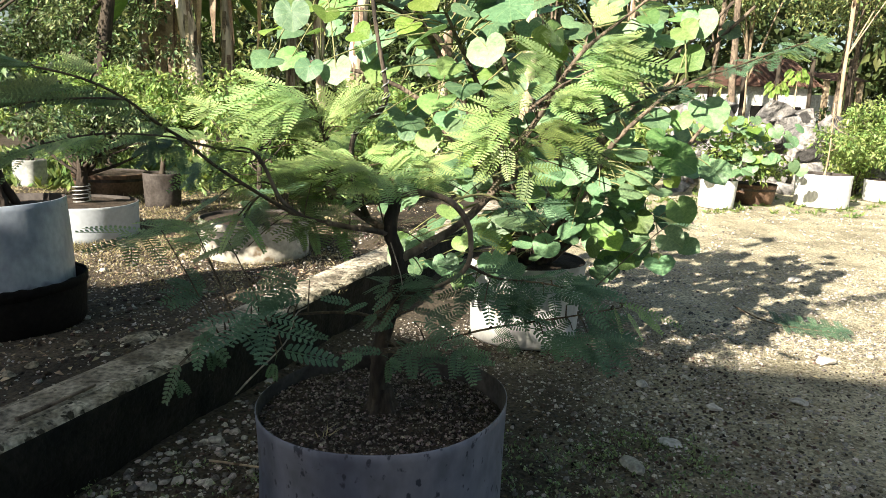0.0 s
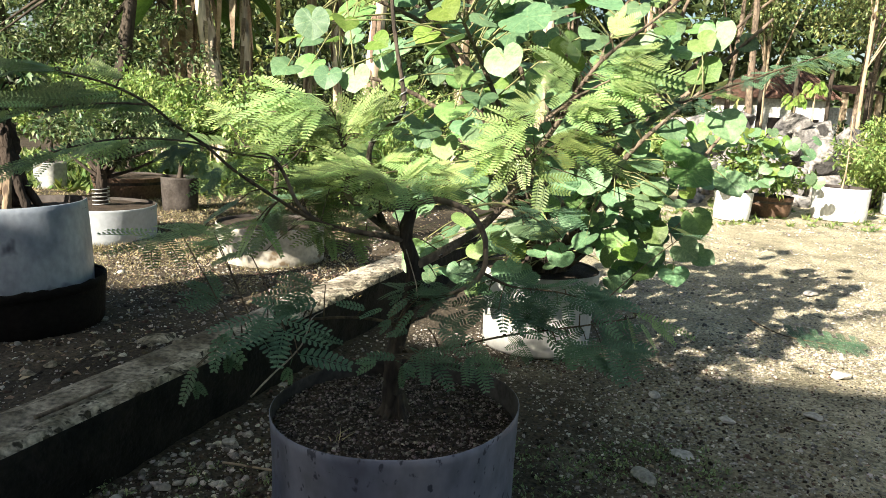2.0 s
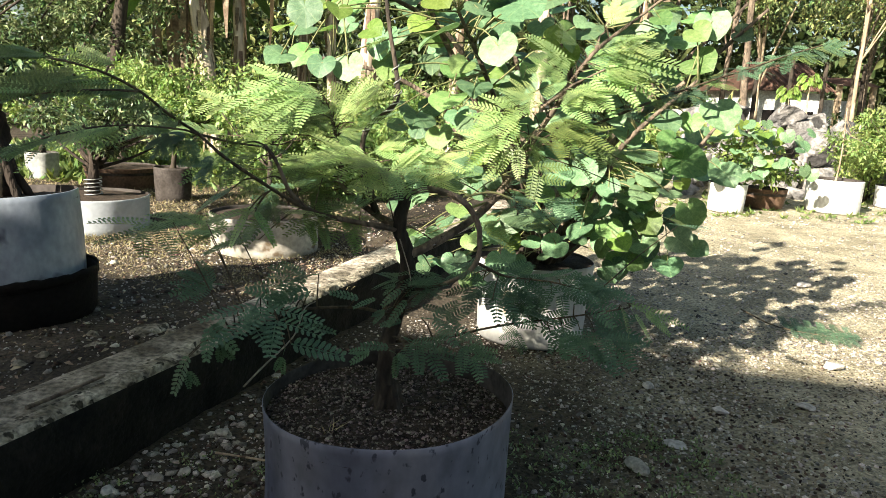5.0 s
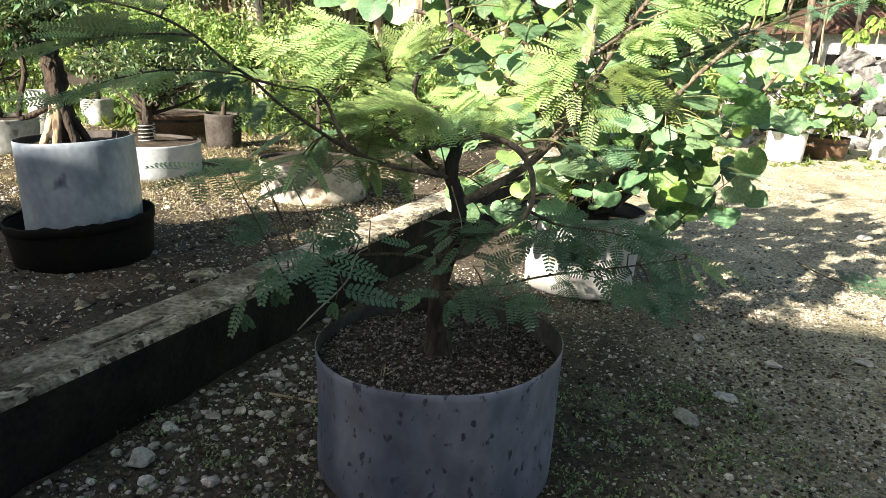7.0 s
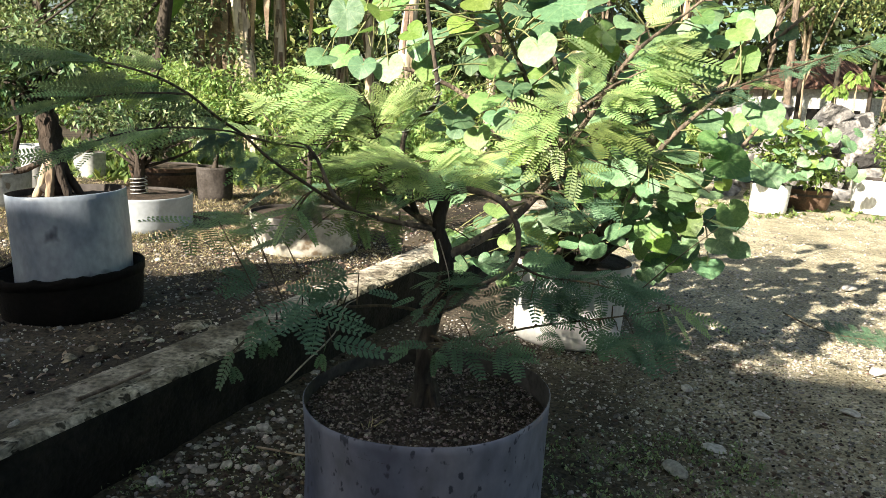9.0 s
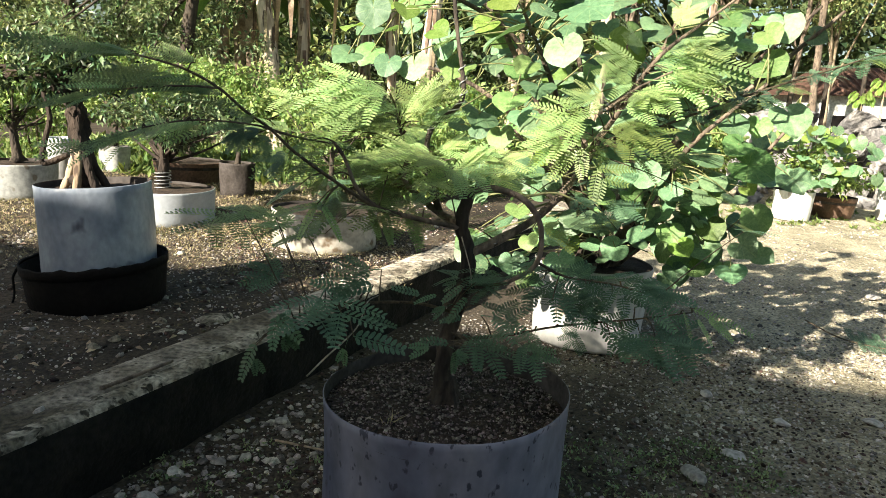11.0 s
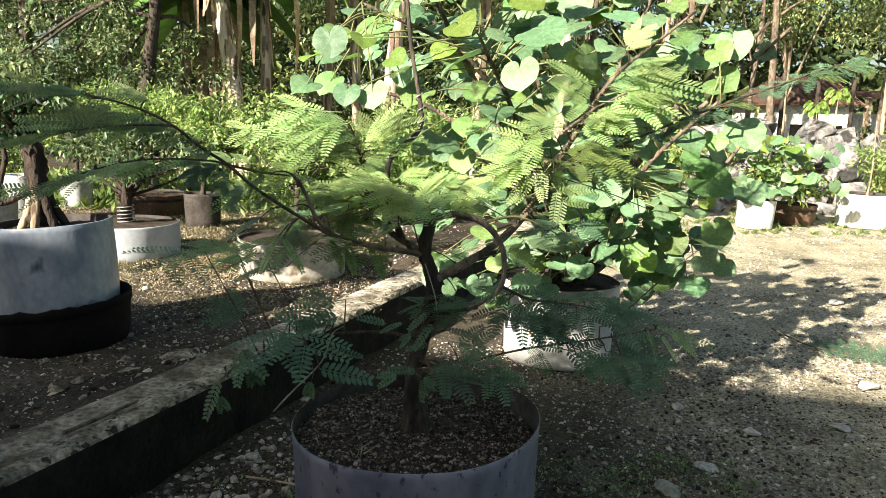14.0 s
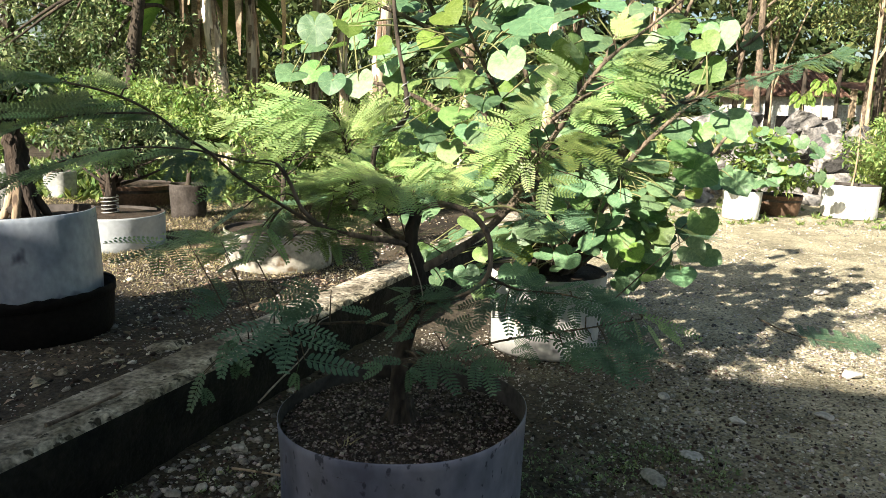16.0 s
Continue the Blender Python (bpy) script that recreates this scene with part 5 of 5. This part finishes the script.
# shrubs behind the terrace pots
g = random.Random(5)
for k, (x, y, z, r, leaf, m) in enumerate(((-0.7, 3.6, 0.7, 0.5, 0.05, M_SHRUB), (-1.2, 5.0, 0.8, 0.6, 0.05, M_SHRUB), (-2.6, 5.4, 0.8, 0.7, 0.05, M_SHRUB), (-3.6, 5.0, 0.8, 0.7, 0.05, M_SHRUB), (0.2, 5.0, 0.8, 0.7, 0.06, M_SHRUB),
                                           (-0.2, 4.0, 0.6, 0.45, 0.05, M_SHRUB), (1.4, 5.6, 0.7, 0.7, 0.07, M_SHRUB), (2.6, 6.3, 0.7, 0.6, 0.08, M_SHRUB), (6.0, 7.0, 0.85, 0.42, 0.06, M_VINE), (6.9, 7.2, 0.95, 0.6, 0.06, M_VINE))):
    b = root("shrub", x, y, 0.0 if x > 0.8 else 0.1, "dense sunlit green shrub growing from the earth", "shrub", "shrubs behind the pots")
    for q in range(4):
        bm = bmesh.new()
        tube(bm, [(0.03 * q - 0.05, 0, 0), (g.uniform(-0.2, 0.2), g.uniform(-0.2, 0.2), z * 0.6), (g.uniform(-r, r) * 0.7, g.uniform(-r, r) * 0.5, z * 1.1)], 0.012, 0.004, 6, 0.2)
        part("stem", bm, M_TWIG, b)
    tagged(cloud("foliage", b, crown_in(30 + k, 34, 0, 0, z * 0.75, r, r * 0.7, z * 0.6, 0.16), m, 130, leaf, 0.45, 40 + k), kind="stuff")

# ---- the sunlit yard: pots, boulders, house ----
vine = small_shrub("potted_shrub", 3.5, 5.57, 0, "leafy vine-like shrub in a tapering white pot", 0.17, 0.19, 0.29, M_WHITE,
            [(0, 0, 0.25), (0.02, 0, 0.5), (0, 0, 0.65)], 0.015, crown_in(17, 26, 0.1, 0, 0.6, 0.6, 0.3, 0.3, 0.12), 0.06, 26, M_VINE, seed=9, ratio=0.62)
g = random.Random(77)
for k in range(80):
    p = Vector((min(0.7, max(-0.5, g.gauss(0.12, 0.3))), g.uniform(-0.3, 0.15), g.uniform(0.38, 0.92)))
    put_leaf(HEARTS[3] if k % 7 == 0 else HEARTS[k % 3], vine, p, (g.gauss(0, 0.5), g.uniform(-0.8, 0.1), g.uniform(-0.7, 0)), (g.gauss(-0.3, 0.3), g.gauss(-0.7, 0.3), 0.8), g.uniform(0.1, 0.17))
small_shrub("potted_shrub", 4.86, 5.9, 0, "thin staked sapling in a square-cut white pot", 0.275, 0.28, 0.35, M_WHITE,
            [(0, 0, 0.3), (0.02, 0, 0.6), (0.0, 0, 1.1)], 0.01, crown_in(18, 16, 0.25, 0.1, 0.65, 0.4, 0.3, 0.25, 0.1), 0.06, 50, seed=10, bark=M_PALEBARK)
small_shrub("potted_shrub", 6.05, 6.45, 0, "low white pot with a leafy green shrub", 0.26, 0.27, 0.25, M_WHITE,
            [(0, 0, 0.2), (0.02, 0, 0.5), (0.0, 0, 0.8)], 0.015, crown_in(19, 28, 0, 0.1, 0.8, 0.5, 0.4, 0.45, 0.13), 0.06, 90, seed=11)
small_shrub("potted_shrub", 4.1, 5.95, 0, "low leafy plant in a brown clay trough", 0.2, 0.24, 0.22, M_TERRA,
            [(0, 0, 0.18), (0.02, 0, 0.3), (0.0, 0, 0.4)], 0.012, crown_in(20, 14, 0.1, 0, 0.38, 0.35, 0.2, 0.1, 0.09), 0.07, 34, seed=12)
g = random.Random(40)
ROCKS = [(x, y, s) for row, (y, n, s) in enumerate(((7.0, 6, 0.28), (7.5, 7, 0.4), (8.1, 6, 0.5), (8.7, 6, 0.58))) for x, y, s in [(3.7 + 0.2 * row + i * (3.7 / n) + g.uniform(-0.12, 0.12), y + g.uniform(-0.15, 0.15), s) for i in range(n)]]
for k, (x, y, s) in enumerate(ROCKS):
    crest = 0.25 + 0.58 * (y - 7.0) - 0.14 * max(0, x - 5.0)
    for lift in ((0.0, crest * 0.55) if y > 7.9 else (0.0, crest * 0.45) if y > 7.4 else (0.0,)):
        bm = bmesh.new()
        for _ in range(13):               # an angular block: the hull of a few scattered corners
            bm.verts.new((g.uniform(-1, 1) * s * 0.75, g.uniform(-1, 1) * s * 0.6, g.uniform(-0.05, 1) * s * 0.95 * g.uniform(0.8, 1.3)))
        bmesh.ops.convex_hull(bm, input=bm.verts[:])
        bmesh.ops.delete(bm, geom=[v for v in bm.verts if not v.link_faces], context="VERTS")
        bmesh.ops.bevel(bm, geom=bm.edges[:], offset=0.012, segments=1, affect="EDGES")
        bmesh.ops.triangulate(bm, faces=bm.faces[:])
        bmesh.ops.subdivide_edges(bm, edges=[e for e in bm.edges if e.calc_length() > 0.15], cuts=2, use_grid_fill=True)
        for v in bm.verts:
            v.co += Vector((1, 1, 1)) * 0.05 * noise.noise(v.co * 5 + Vector((k, 0, 0)))
        ob = new("boulder", mesh_of("boulder", bm, M_ROCK, False))
        ob.matrix_basis = pose(x + lift * 0.1, y + lift * 0.12, -0.06 + lift, g.uniform(-14, 14), g.uniform(-14, 14), g.uniform(0, 360))
        tagged(ob, "jagged pale grey boulder in a heap", "boulder", "heap of boulders")

house = root("house", 8.85, 14.9, 0, "low white house with a red-brown tiled roof", "house")
bm = bmesh.new()
box(bm, -0.8, -0.75, 0, 0.85, 1.5, 1.56)
part("wall", bm, M_WALL, house, "white limewashed wall", False)
bm = bmesh.new()
vs = [bm.verts.new(p) for p in ((-1.02, -1.0, 1.55), (1.0, -1.0, 1.6), (1.0, 0.4, 2.28), (-0.4, 0.4, 2.22), (1.0, 1.8, 1.6), (-1.02, 1.8, 1.55))]
for f in ((0, 1, 2, 3), (3, 2, 4, 5), (0, 3, 5)):
    bm.faces.new([vs[i] for i in f])
bmesh.ops.solidify(bm, geom=bm.faces[:], thickness=0.07)
part("roof", bm, M_ROOF, house, "", False)
for k in range(9):
    bm = bmesh.new()
    box(bm, -0.42 + k * 0.17, 0, -0.01, -0.38 + k * 0.17, 1.5, 0.035)
    ob = part("roof_ridge", bm, M_ROOF, house, "", False)
    ob.matrix_basis = pose(0, -1.0, 1.58, math.degrees(math.atan2(0.68, 1.4)), 0, 0)
for x in (-0.5, 0.25):
    bm = bmesh.new()
    box(bm, x, -0.81, 0.6, x + 0.4, -0.73, 1.15)
    part("window", bm, M_BLACK, house, "dark window", False)
shed = root("shed", 10.42, 14.3, 0, "small open shed with a brown roof and pale posts", "shed")
for x, y in ((-0.42, -0.25), (0.38, -0.25), (-0.42, 0.4), (0.38, 0.4)):
    bm = bmesh.new()
    box(bm, x - 0.05, y - 0.05, 0, x + 0.05, y + 0.05, 1.78)
    part("post", bm, M_PALEBARK, shed, "", False)
bm = bmesh.new()
box(bm, -0.42, 0.36, 0, 0.38, 0.42, 1.45)
part("back_wall", bm, M_WALL, shed, "", False)
bm = bmesh.new()
vs = [bm.verts.new(p) for p in ((-0.52, -0.4, 1.74), (0.5, -0.4, 1.76), (0.5, 0.6, 1.98), (-0.52, 0.6, 1.96))]
bm.faces.new(vs)
bmesh.ops.solidify(bm, geom=bm.faces[:], thickness=0.05)
part("roof", bm, M_ROOF, shed, "", False)
for k, x in enumerate((7.2, 7.9, 8.6, 9.4)):
    bm = bmesh.new()
    tube(bm, [(0, 0, 0), (0.01, 0, 1), (0, 0.01, 2.1)], 0.045, 0.04, 7, 0.2)
    ob = new("fence_post", mesh_of("fence_post", bm, M_BARK))
    ob.location = (x, 12.4, 0)
    tagged(ob, "dark rough wooden post before the house", "post", "posts before the house")

for px, top in ((6.38, 1.58), (6.08, 1.38)):
    yellow = root("young_papaya", px, 9.2, 0, "slender young tree with drooping yellow-green leaves", "young tree", "young trees by the boulders")
    bm = bmesh.new()
    tube(bm, [(0, 0, 0), (0.02, 0, top * 0.5), (0, 0, top)], 0.025, 0.012, 7, 0.2)
    part("trunk", bm, M_PALEBARK, yellow)
    for k in range(13):
        a = k * 2.4
        o = Vector((math.cos(a), math.sin(a), 0)) * (0.11 + 0.02 * (k % 4))
        e = Vector((0, 0, top + 0.04 - 0.012 * k)) + o
        bm = bmesh.new()
        tube(bm, [(0, 0, top - 0.02), Vector((0, 0, top + 0.06 - 0.01 * k)) + o * 0.6, e], 0.006, 0.004, 5)
        stalk = part("leaf_stalk", bm, M_PETIOLE, yellow)
        for turn in (-0.6, 0.0, 0.6):     # three drooping fingers
            put_leaf(FINGER, stalk, e, (math.cos(a + turn), math.sin(a + turn), -1.1), (0, -0.3, 1), 0.16)

# ---- bananas and trees ----


def banana(x, y, lean, height, r, seed):
    g = random.Random(seed)
    b = root("banana_plant", x, y, 0.1, "banana plant with pale peeling stem and dry leaves", "banana plant", "banana plants")
    bm = bmesh.new()
    line = tube(bm, [(0, 0, 0), (lean * 0.3, 0, height * 0.35), (lean * 0.65, 0.02, height * 0.7), (lean, 0, height)], r * 1.15, r * 0.7, 12, 0.25, 6)
    stem = part("stem", bm, M_BANANA, b)
    bm = bmesh.new()
    for _ in range(40):                   # dry sheaths peeling off the stem
        p = line[g.randrange(4, len(line))]
        a = g.uniform(0, 6.283)
        o = Vector((math.cos(a), math.sin(a), 0))
        t = Vector((-o.y, o.x, 0)) * g.uniform(0.012, 0.035)
        ln = g.uniform(0.2, 0.6)
        q0, q1, q2 = p + o * r * 0.95, p + o * (r * 1.1 + 0.015) - Vector((0, 0, ln * 0.5)), p + o * (r * 1.15 + g.uniform(0, 0.07)) - Vector((0, 0, ln))
        vs = [bm.verts.new(v) for v in (q0 - t, q0 + t, q1 - t, q1 + t, q2 - t * 0.5, q2 + t * 0.3)]
        bm.faces.new((vs[0], vs[1], vs[3], vs[2]))
        bm.faces.new((vs[2], vs[3], vs[5], vs[4]))
    part("dry_sheath", bm, M_DRY, stem, "dry brown peeling sheaths")
    for k in range(7):
        a = k * 0.9 + g.uniform(0, 0.6)
        ln, wd = g.uniform(1.2, 1.8), g.uniform(0.2, 0.3)
        dead = k > 4
        bm = bmesh.new()
        prev = None
        for i in range(9):
            t = i / 8
            c = line[-1] + Vector((math.cos(a), math.sin(a), 0)) * (ln * 0.75 * t if not dead else ln * 0.3 * math.sin(t * 2)) + Vector((0, 0, ln * (0.7 * t - 1.1 * t * t) if not dead else -ln * 0.9 * t * t))
            w = wd * math.sin(math.pi * min(1, 0.08 + t * 0.92)) ** 0.6 * (0.16 if dead else 1) + 0.008
            s = Vector((-math.sin(a), math.cos(a), 0))
            row = [bm.verts.new(c - s * w - Vector((0, 0, w * 0.35))), bm.verts.new(c), bm.verts.new(c + s * w - Vector((0, 0, w * 0.35)))]
            if prev:
                bm.faces.new((prev[0], prev[1], row[1], row[0]))
                bm.faces.new((prev[1], prev[2], row[2], row[1]))
            prev = row
        part("leaf", bm, M_DRY if dead else M_BANLEAF, b, "dead hanging leaf" if dead else "")
    return b


for k, (x, y, lean, hgt, r) in enumerate(((-1.93, 7.2, -0.42, 2.9, 0.1), (-1.74, 7.6, -0.08, 2.8, 0.065), (-2.5, 8.1, -0.05, 2.3, 0.045), (-2.72, 8.2, 0.0, 2.2, 0.035), (-2.9, 8.1, 0.02, 2.3, 0.035), (-0.33, 7.4, 0.3, 3.6, 0.09), (2.0, 8.2, 0.06, 3.6, 0.085),
                                          (3.75, 9.0, -0.12, 3.4, 0.07), (-0.7, 8.4, -0.1, 3.2, 0.06), (0.9, 8.8, 0.15, 3.4, 0.07), (-1.2, 8.9, 0.1, 3.2, 0.06))):
    banana(x, y, lean, hgt, r, 70 + k)


def tree(x, y, height, r, lean, crown, leaf, per, seed, label, leafmat, bark):
    t = root("tree", x, y, 0.0, label, "tree")
    bm = bmesh.new()
    line = tube(bm, [(0, 0, 0), (lean * 0.25, 0.05, height * 0.33), (lean * 0.7, -0.04, height * 0.66), (lean, 0, height)], r, r * 0.5, 9, 0.3, 6)
    part("trunk", bm, bark, t)
    g = random.Random(seed)
    for k in range(min(9, len(crown))):
        c = Vector(crown[k * len(crown) // min(9, len(crown))][:3])
        s = line[int(len(line) * g.uniform(0.35, 0.95))]
        bm = bmesh.new()
        tube(bm, [s, s.lerp(c, 0.5) + Vector((0, 0, 0.1)), c], r * 0.35, r * 0.1, 6, 0.3)
        part("limb", bm, bark, t)
    tagged(cloud("crown", t, crown, leafmat, per, leaf, 0.45, seed), kind="stuff")
    return t


tree(-3.0, 6.6, 3.2, 0.09, 0.4, crown_in(80, 40, -0.2, 0.1, 1.7, 1.3, 0.6, 0.6, 0.2), 0.06, 150, 81, "spreading tree with fine dull green foliage", M_DARKLEAF, M_BARK)
tree(-4.6, 7.4, 3.6, 0.1, 0.2, crown_in(82, 42, 0.0, 0, 2.0, 1.4, 0.9, 1.0, 0.26), 0.075, 130, 83, "bushy dark green tree at the yard's edge", M_DARKLEAF, M_BARK)
for k, (x, y, h, r, lean) in enumerate(((7.05, 9.0, 4.2, 0.034, -0.1), (5.85, 10.0, 4.5, 0.07, -0.25), (4.6, 11.0, 4.6, 0.07, 0.1), (8.6, 11.5, 4.6, 0.06, 0.15), (7.6, 13.0, 4.6, 0.07, -0.1), (6.6, 12.5, 4.6, 0.06, 0.1), (3.0, 11.0, 4.6, 0.08, 0.1), (9.8, 12.8, 4.6, 0.06, -0.1))):
    tree(x, y, h, r, lean, crown_in(90 + k, 7 if k in (1, 2, 5) else 40, 0, 0, 3.7, 1.3, 0.9, 1.1, 0.33), 0.08, 130, 91 + k, "slender pale-trunked tree with a thin crown" if k in (0, 4) else "slender dark-trunked tree with a thin crown", M_WOODS, M_PALEBARK if k in (0, 4) else M_LIMB)

# undergrowth and far woods
woods = []
g = random.Random(17)
for _ in range(460):
    x = g.uniform(-9, 13)
    y = g.uniform(9.5, 14)
    woods.append((x, y, g.uniform(0.2, 3.6 if x < 4.6 else 0.35 if 6 < x < 9.6 else 1.0), g.uniform(0.35, 0.7)))
tagged(cloud("undergrowth", None, woods[::3], M_WOODS, 75, 0.17, 0.45, 18), "tangled sunlit undergrowth below the trees", "undergrowth", kind="stuff")
# layer behind the sunlit one: dark gaps between leaves come from its colour
tagged(cloud("undergrowth", None, [(x, y + 1.2, z, q) for x, y, z, q in woods if x % 1 > 0.3], M_WOODSHADE, 80, 0.17, 0.45, 28), "tangled dark undergrowth in the shade", "undergrowth", kind="stuff")
far = []
for _ in range(700):
    x = g.uniform(-26, 32)
    y = g.uniform(18, 25)
    far.append((x, y, g.uniform(0.2, 6.5 if x < 12 else 5.6), g.uniform(0.7, 1.2)))
tagged(cloud("woods", None, far, M_WOODSHADE, 90, 0.4, 0.5, 19), "distant dark green woods", "woods", kind="stuff")

# weeds and twigs on the yard
def weeds(name, n, x0, x1, y0, y1, size, z, seed, label, clump=0.05, wide=0.3, material=None):
    r = np.random.default_rng(seed)
    c = np.stack([r.uniform(x0, x1, n), r.uniform(y0, y1, n)], 1)
    k = 9
    pos = np.repeat(c, k, 0) + r.normal(size=(n * k, 2)) * clump * 0.3
    pos = np.concatenate([pos, np.full((n * k, 1), z)], 1)
    al = r.normal(size=(n * k, 3))
    al[:, 2] = np.abs(al[:, 2]) * 0.5 + 0.45
    up = r.normal(size=(n * k, 3))
    ln = r.uniform(0.5, 1.3, n * k) * size
    ob = new(name, leaves_mesh(name, pos, al, up, ln, ln * wide, material or M_GRASS))
    return tagged(ob, label, "weeds", kind="stuff")


def litter(n, x0, x1, y0, y1, size, on_terrace, seed, label):
    q = np.random.default_rng(seed)
    x, y = q.uniform(x0, x1, n), q.uniform(y0, y1, n)
    kf = KX + (y - KY) * KD.x / KD.y
    keep = (x < kf - 0.22) if on_terrace else (x > kf + 0.03)
    x, y = x[keep], y[keep]
    z = np.array([(terrace_height(a, b) if on_terrace else ground_height(a, b)) + 0.004 for a, b in zip(x, y)])
    m = len(x)
    al = q.normal(size=(m, 3)) * np.array([1, 1, 0.15])
    up = q.normal(size=(m, 3)) * 0.25 + np.array([0, 0, 1])
    ln = q.uniform(0.5, 1.4, m) * size
    ob = new("leaf_litter", leaves_mesh("leaf_litter", np.stack([x, y, z], 1), al, up, ln, ln * 0.4, M_DRY))
    return tagged(ob, label, "leaf litter", kind="stuff")


litter(5200, -3.2, 0.6, -0.2, 4.6, 0.028, True, 66, "dry brown leaf scraps over the raised earth")
litter(1800, -0.8, 3.5, -0.5, 4.5, 0.022, False, 67, "scattered dry leaf scraps on the yard")
weeds("weeds", 420, 0.26, 0.95, -0.6, 0.45, 0.013, 0.003, 61, "tiny pale green weeds in the damp earth", 0.04, 0.5, M_WEED)
weeds("weeds", 90, -0.35, 0.35, -0.42, -0.27, 0.012, 0.003, 71, "tiny pale green weeds at the foot of the pot", 0.04, 0.5, M_WEED)
weeds("weeds", 120, -0.75, -0.25, -0.4, 0.3, 0.011, 0.003, 72, "sparse tiny weeds among the rubble", 0.04, 0.5, M_WEED)
weeds("weeds", 2600, -2.8, -0.2, 2.0, 4.6, 0.026, TERRACE, 62, "short dry grass and weeds between the pots", 0.09, 0.14, M_STRAW)
weeds("weeds", 1500, -2.2, -0.15, 1.35, 2.6, 0.018, TERRACE, 68, "thin low grass on the raised earth", 0.09, 0.14, M_STRAW)
weeds("weeds", 1100, -4.6, 0.6, 4.3, 7.6, 0.11, TERRACE, 69, "rank green weeds below the shrubs", 0.3, 0.3)
weeds("weeds", 200, 2.5, 6.5, 5.0, 7.2, 0.06, 0.0, 63, "low grass at the yard's far edge")
weeds("weeds", 1, -0.13, -0.12, -0.13, -0.12, 0.05, 0.272, 64, "small dry grass tuft in the pot's soil", 0.03, 0.05, M_STRAW)

fallen = root("leafy_twig", 1.68, 1.42, 0.0, "broken leafy green twig lying on the yard", "twig")
bm = bmesh.new()
tube(bm, [(0.02, 0.26, 0.05), (0.08, 0.1, 0.03), (0.15, 0, 0.03), (0.32, -0.1, 0.03)], 0.004, 0.002, 6)
part("stem", bm, M_TWIG, fallen)
for k in range(11):
    put_leaf(BLUESHADE[k % 2], fallen, Vector((0.1 + 0.022 * k, 0.05 - 0.014 * k, 0.035)), (1, (-1) ** k * 0.9 - 0.3, 0.3), (0, -0.7, 1), 0.1)

# ---- unseen wall and roof added behind the camera to shade the foreground ----
# direction and height are set to fit the edge of the shade
E_DIR = Vector((0.958, -0.288, 0)).normalized()
bm = bmesh.new()
box(bm, -9, -0.3, 0, 15, 0, 4.6)
wall = new("wall_south", mesh_of("wall_south", bm, M_WALL, False))
wall.matrix_basis = Matrix.Translation((-5.75, -5.33, 0)) @ Matrix.Rotation(math.atan2(E_DIR.y, E_DIR.x), 4, "Z")
tagged(wall, "plain pale unseen wall added to shade the foreground", "wall", kind="structure")
bm = bmesh.new()
box(bm, -9.3, -3.0, 4.6, 15.3, 0.02, 4.7)
eave = new("roof_south", mesh_of("roof_south", bm, M_ROOF, False))
eave.matrix_basis = wall.matrix_basis
tagged(eave, "flat unseen roof edge added over the shading wall", "roof", kind="structure")
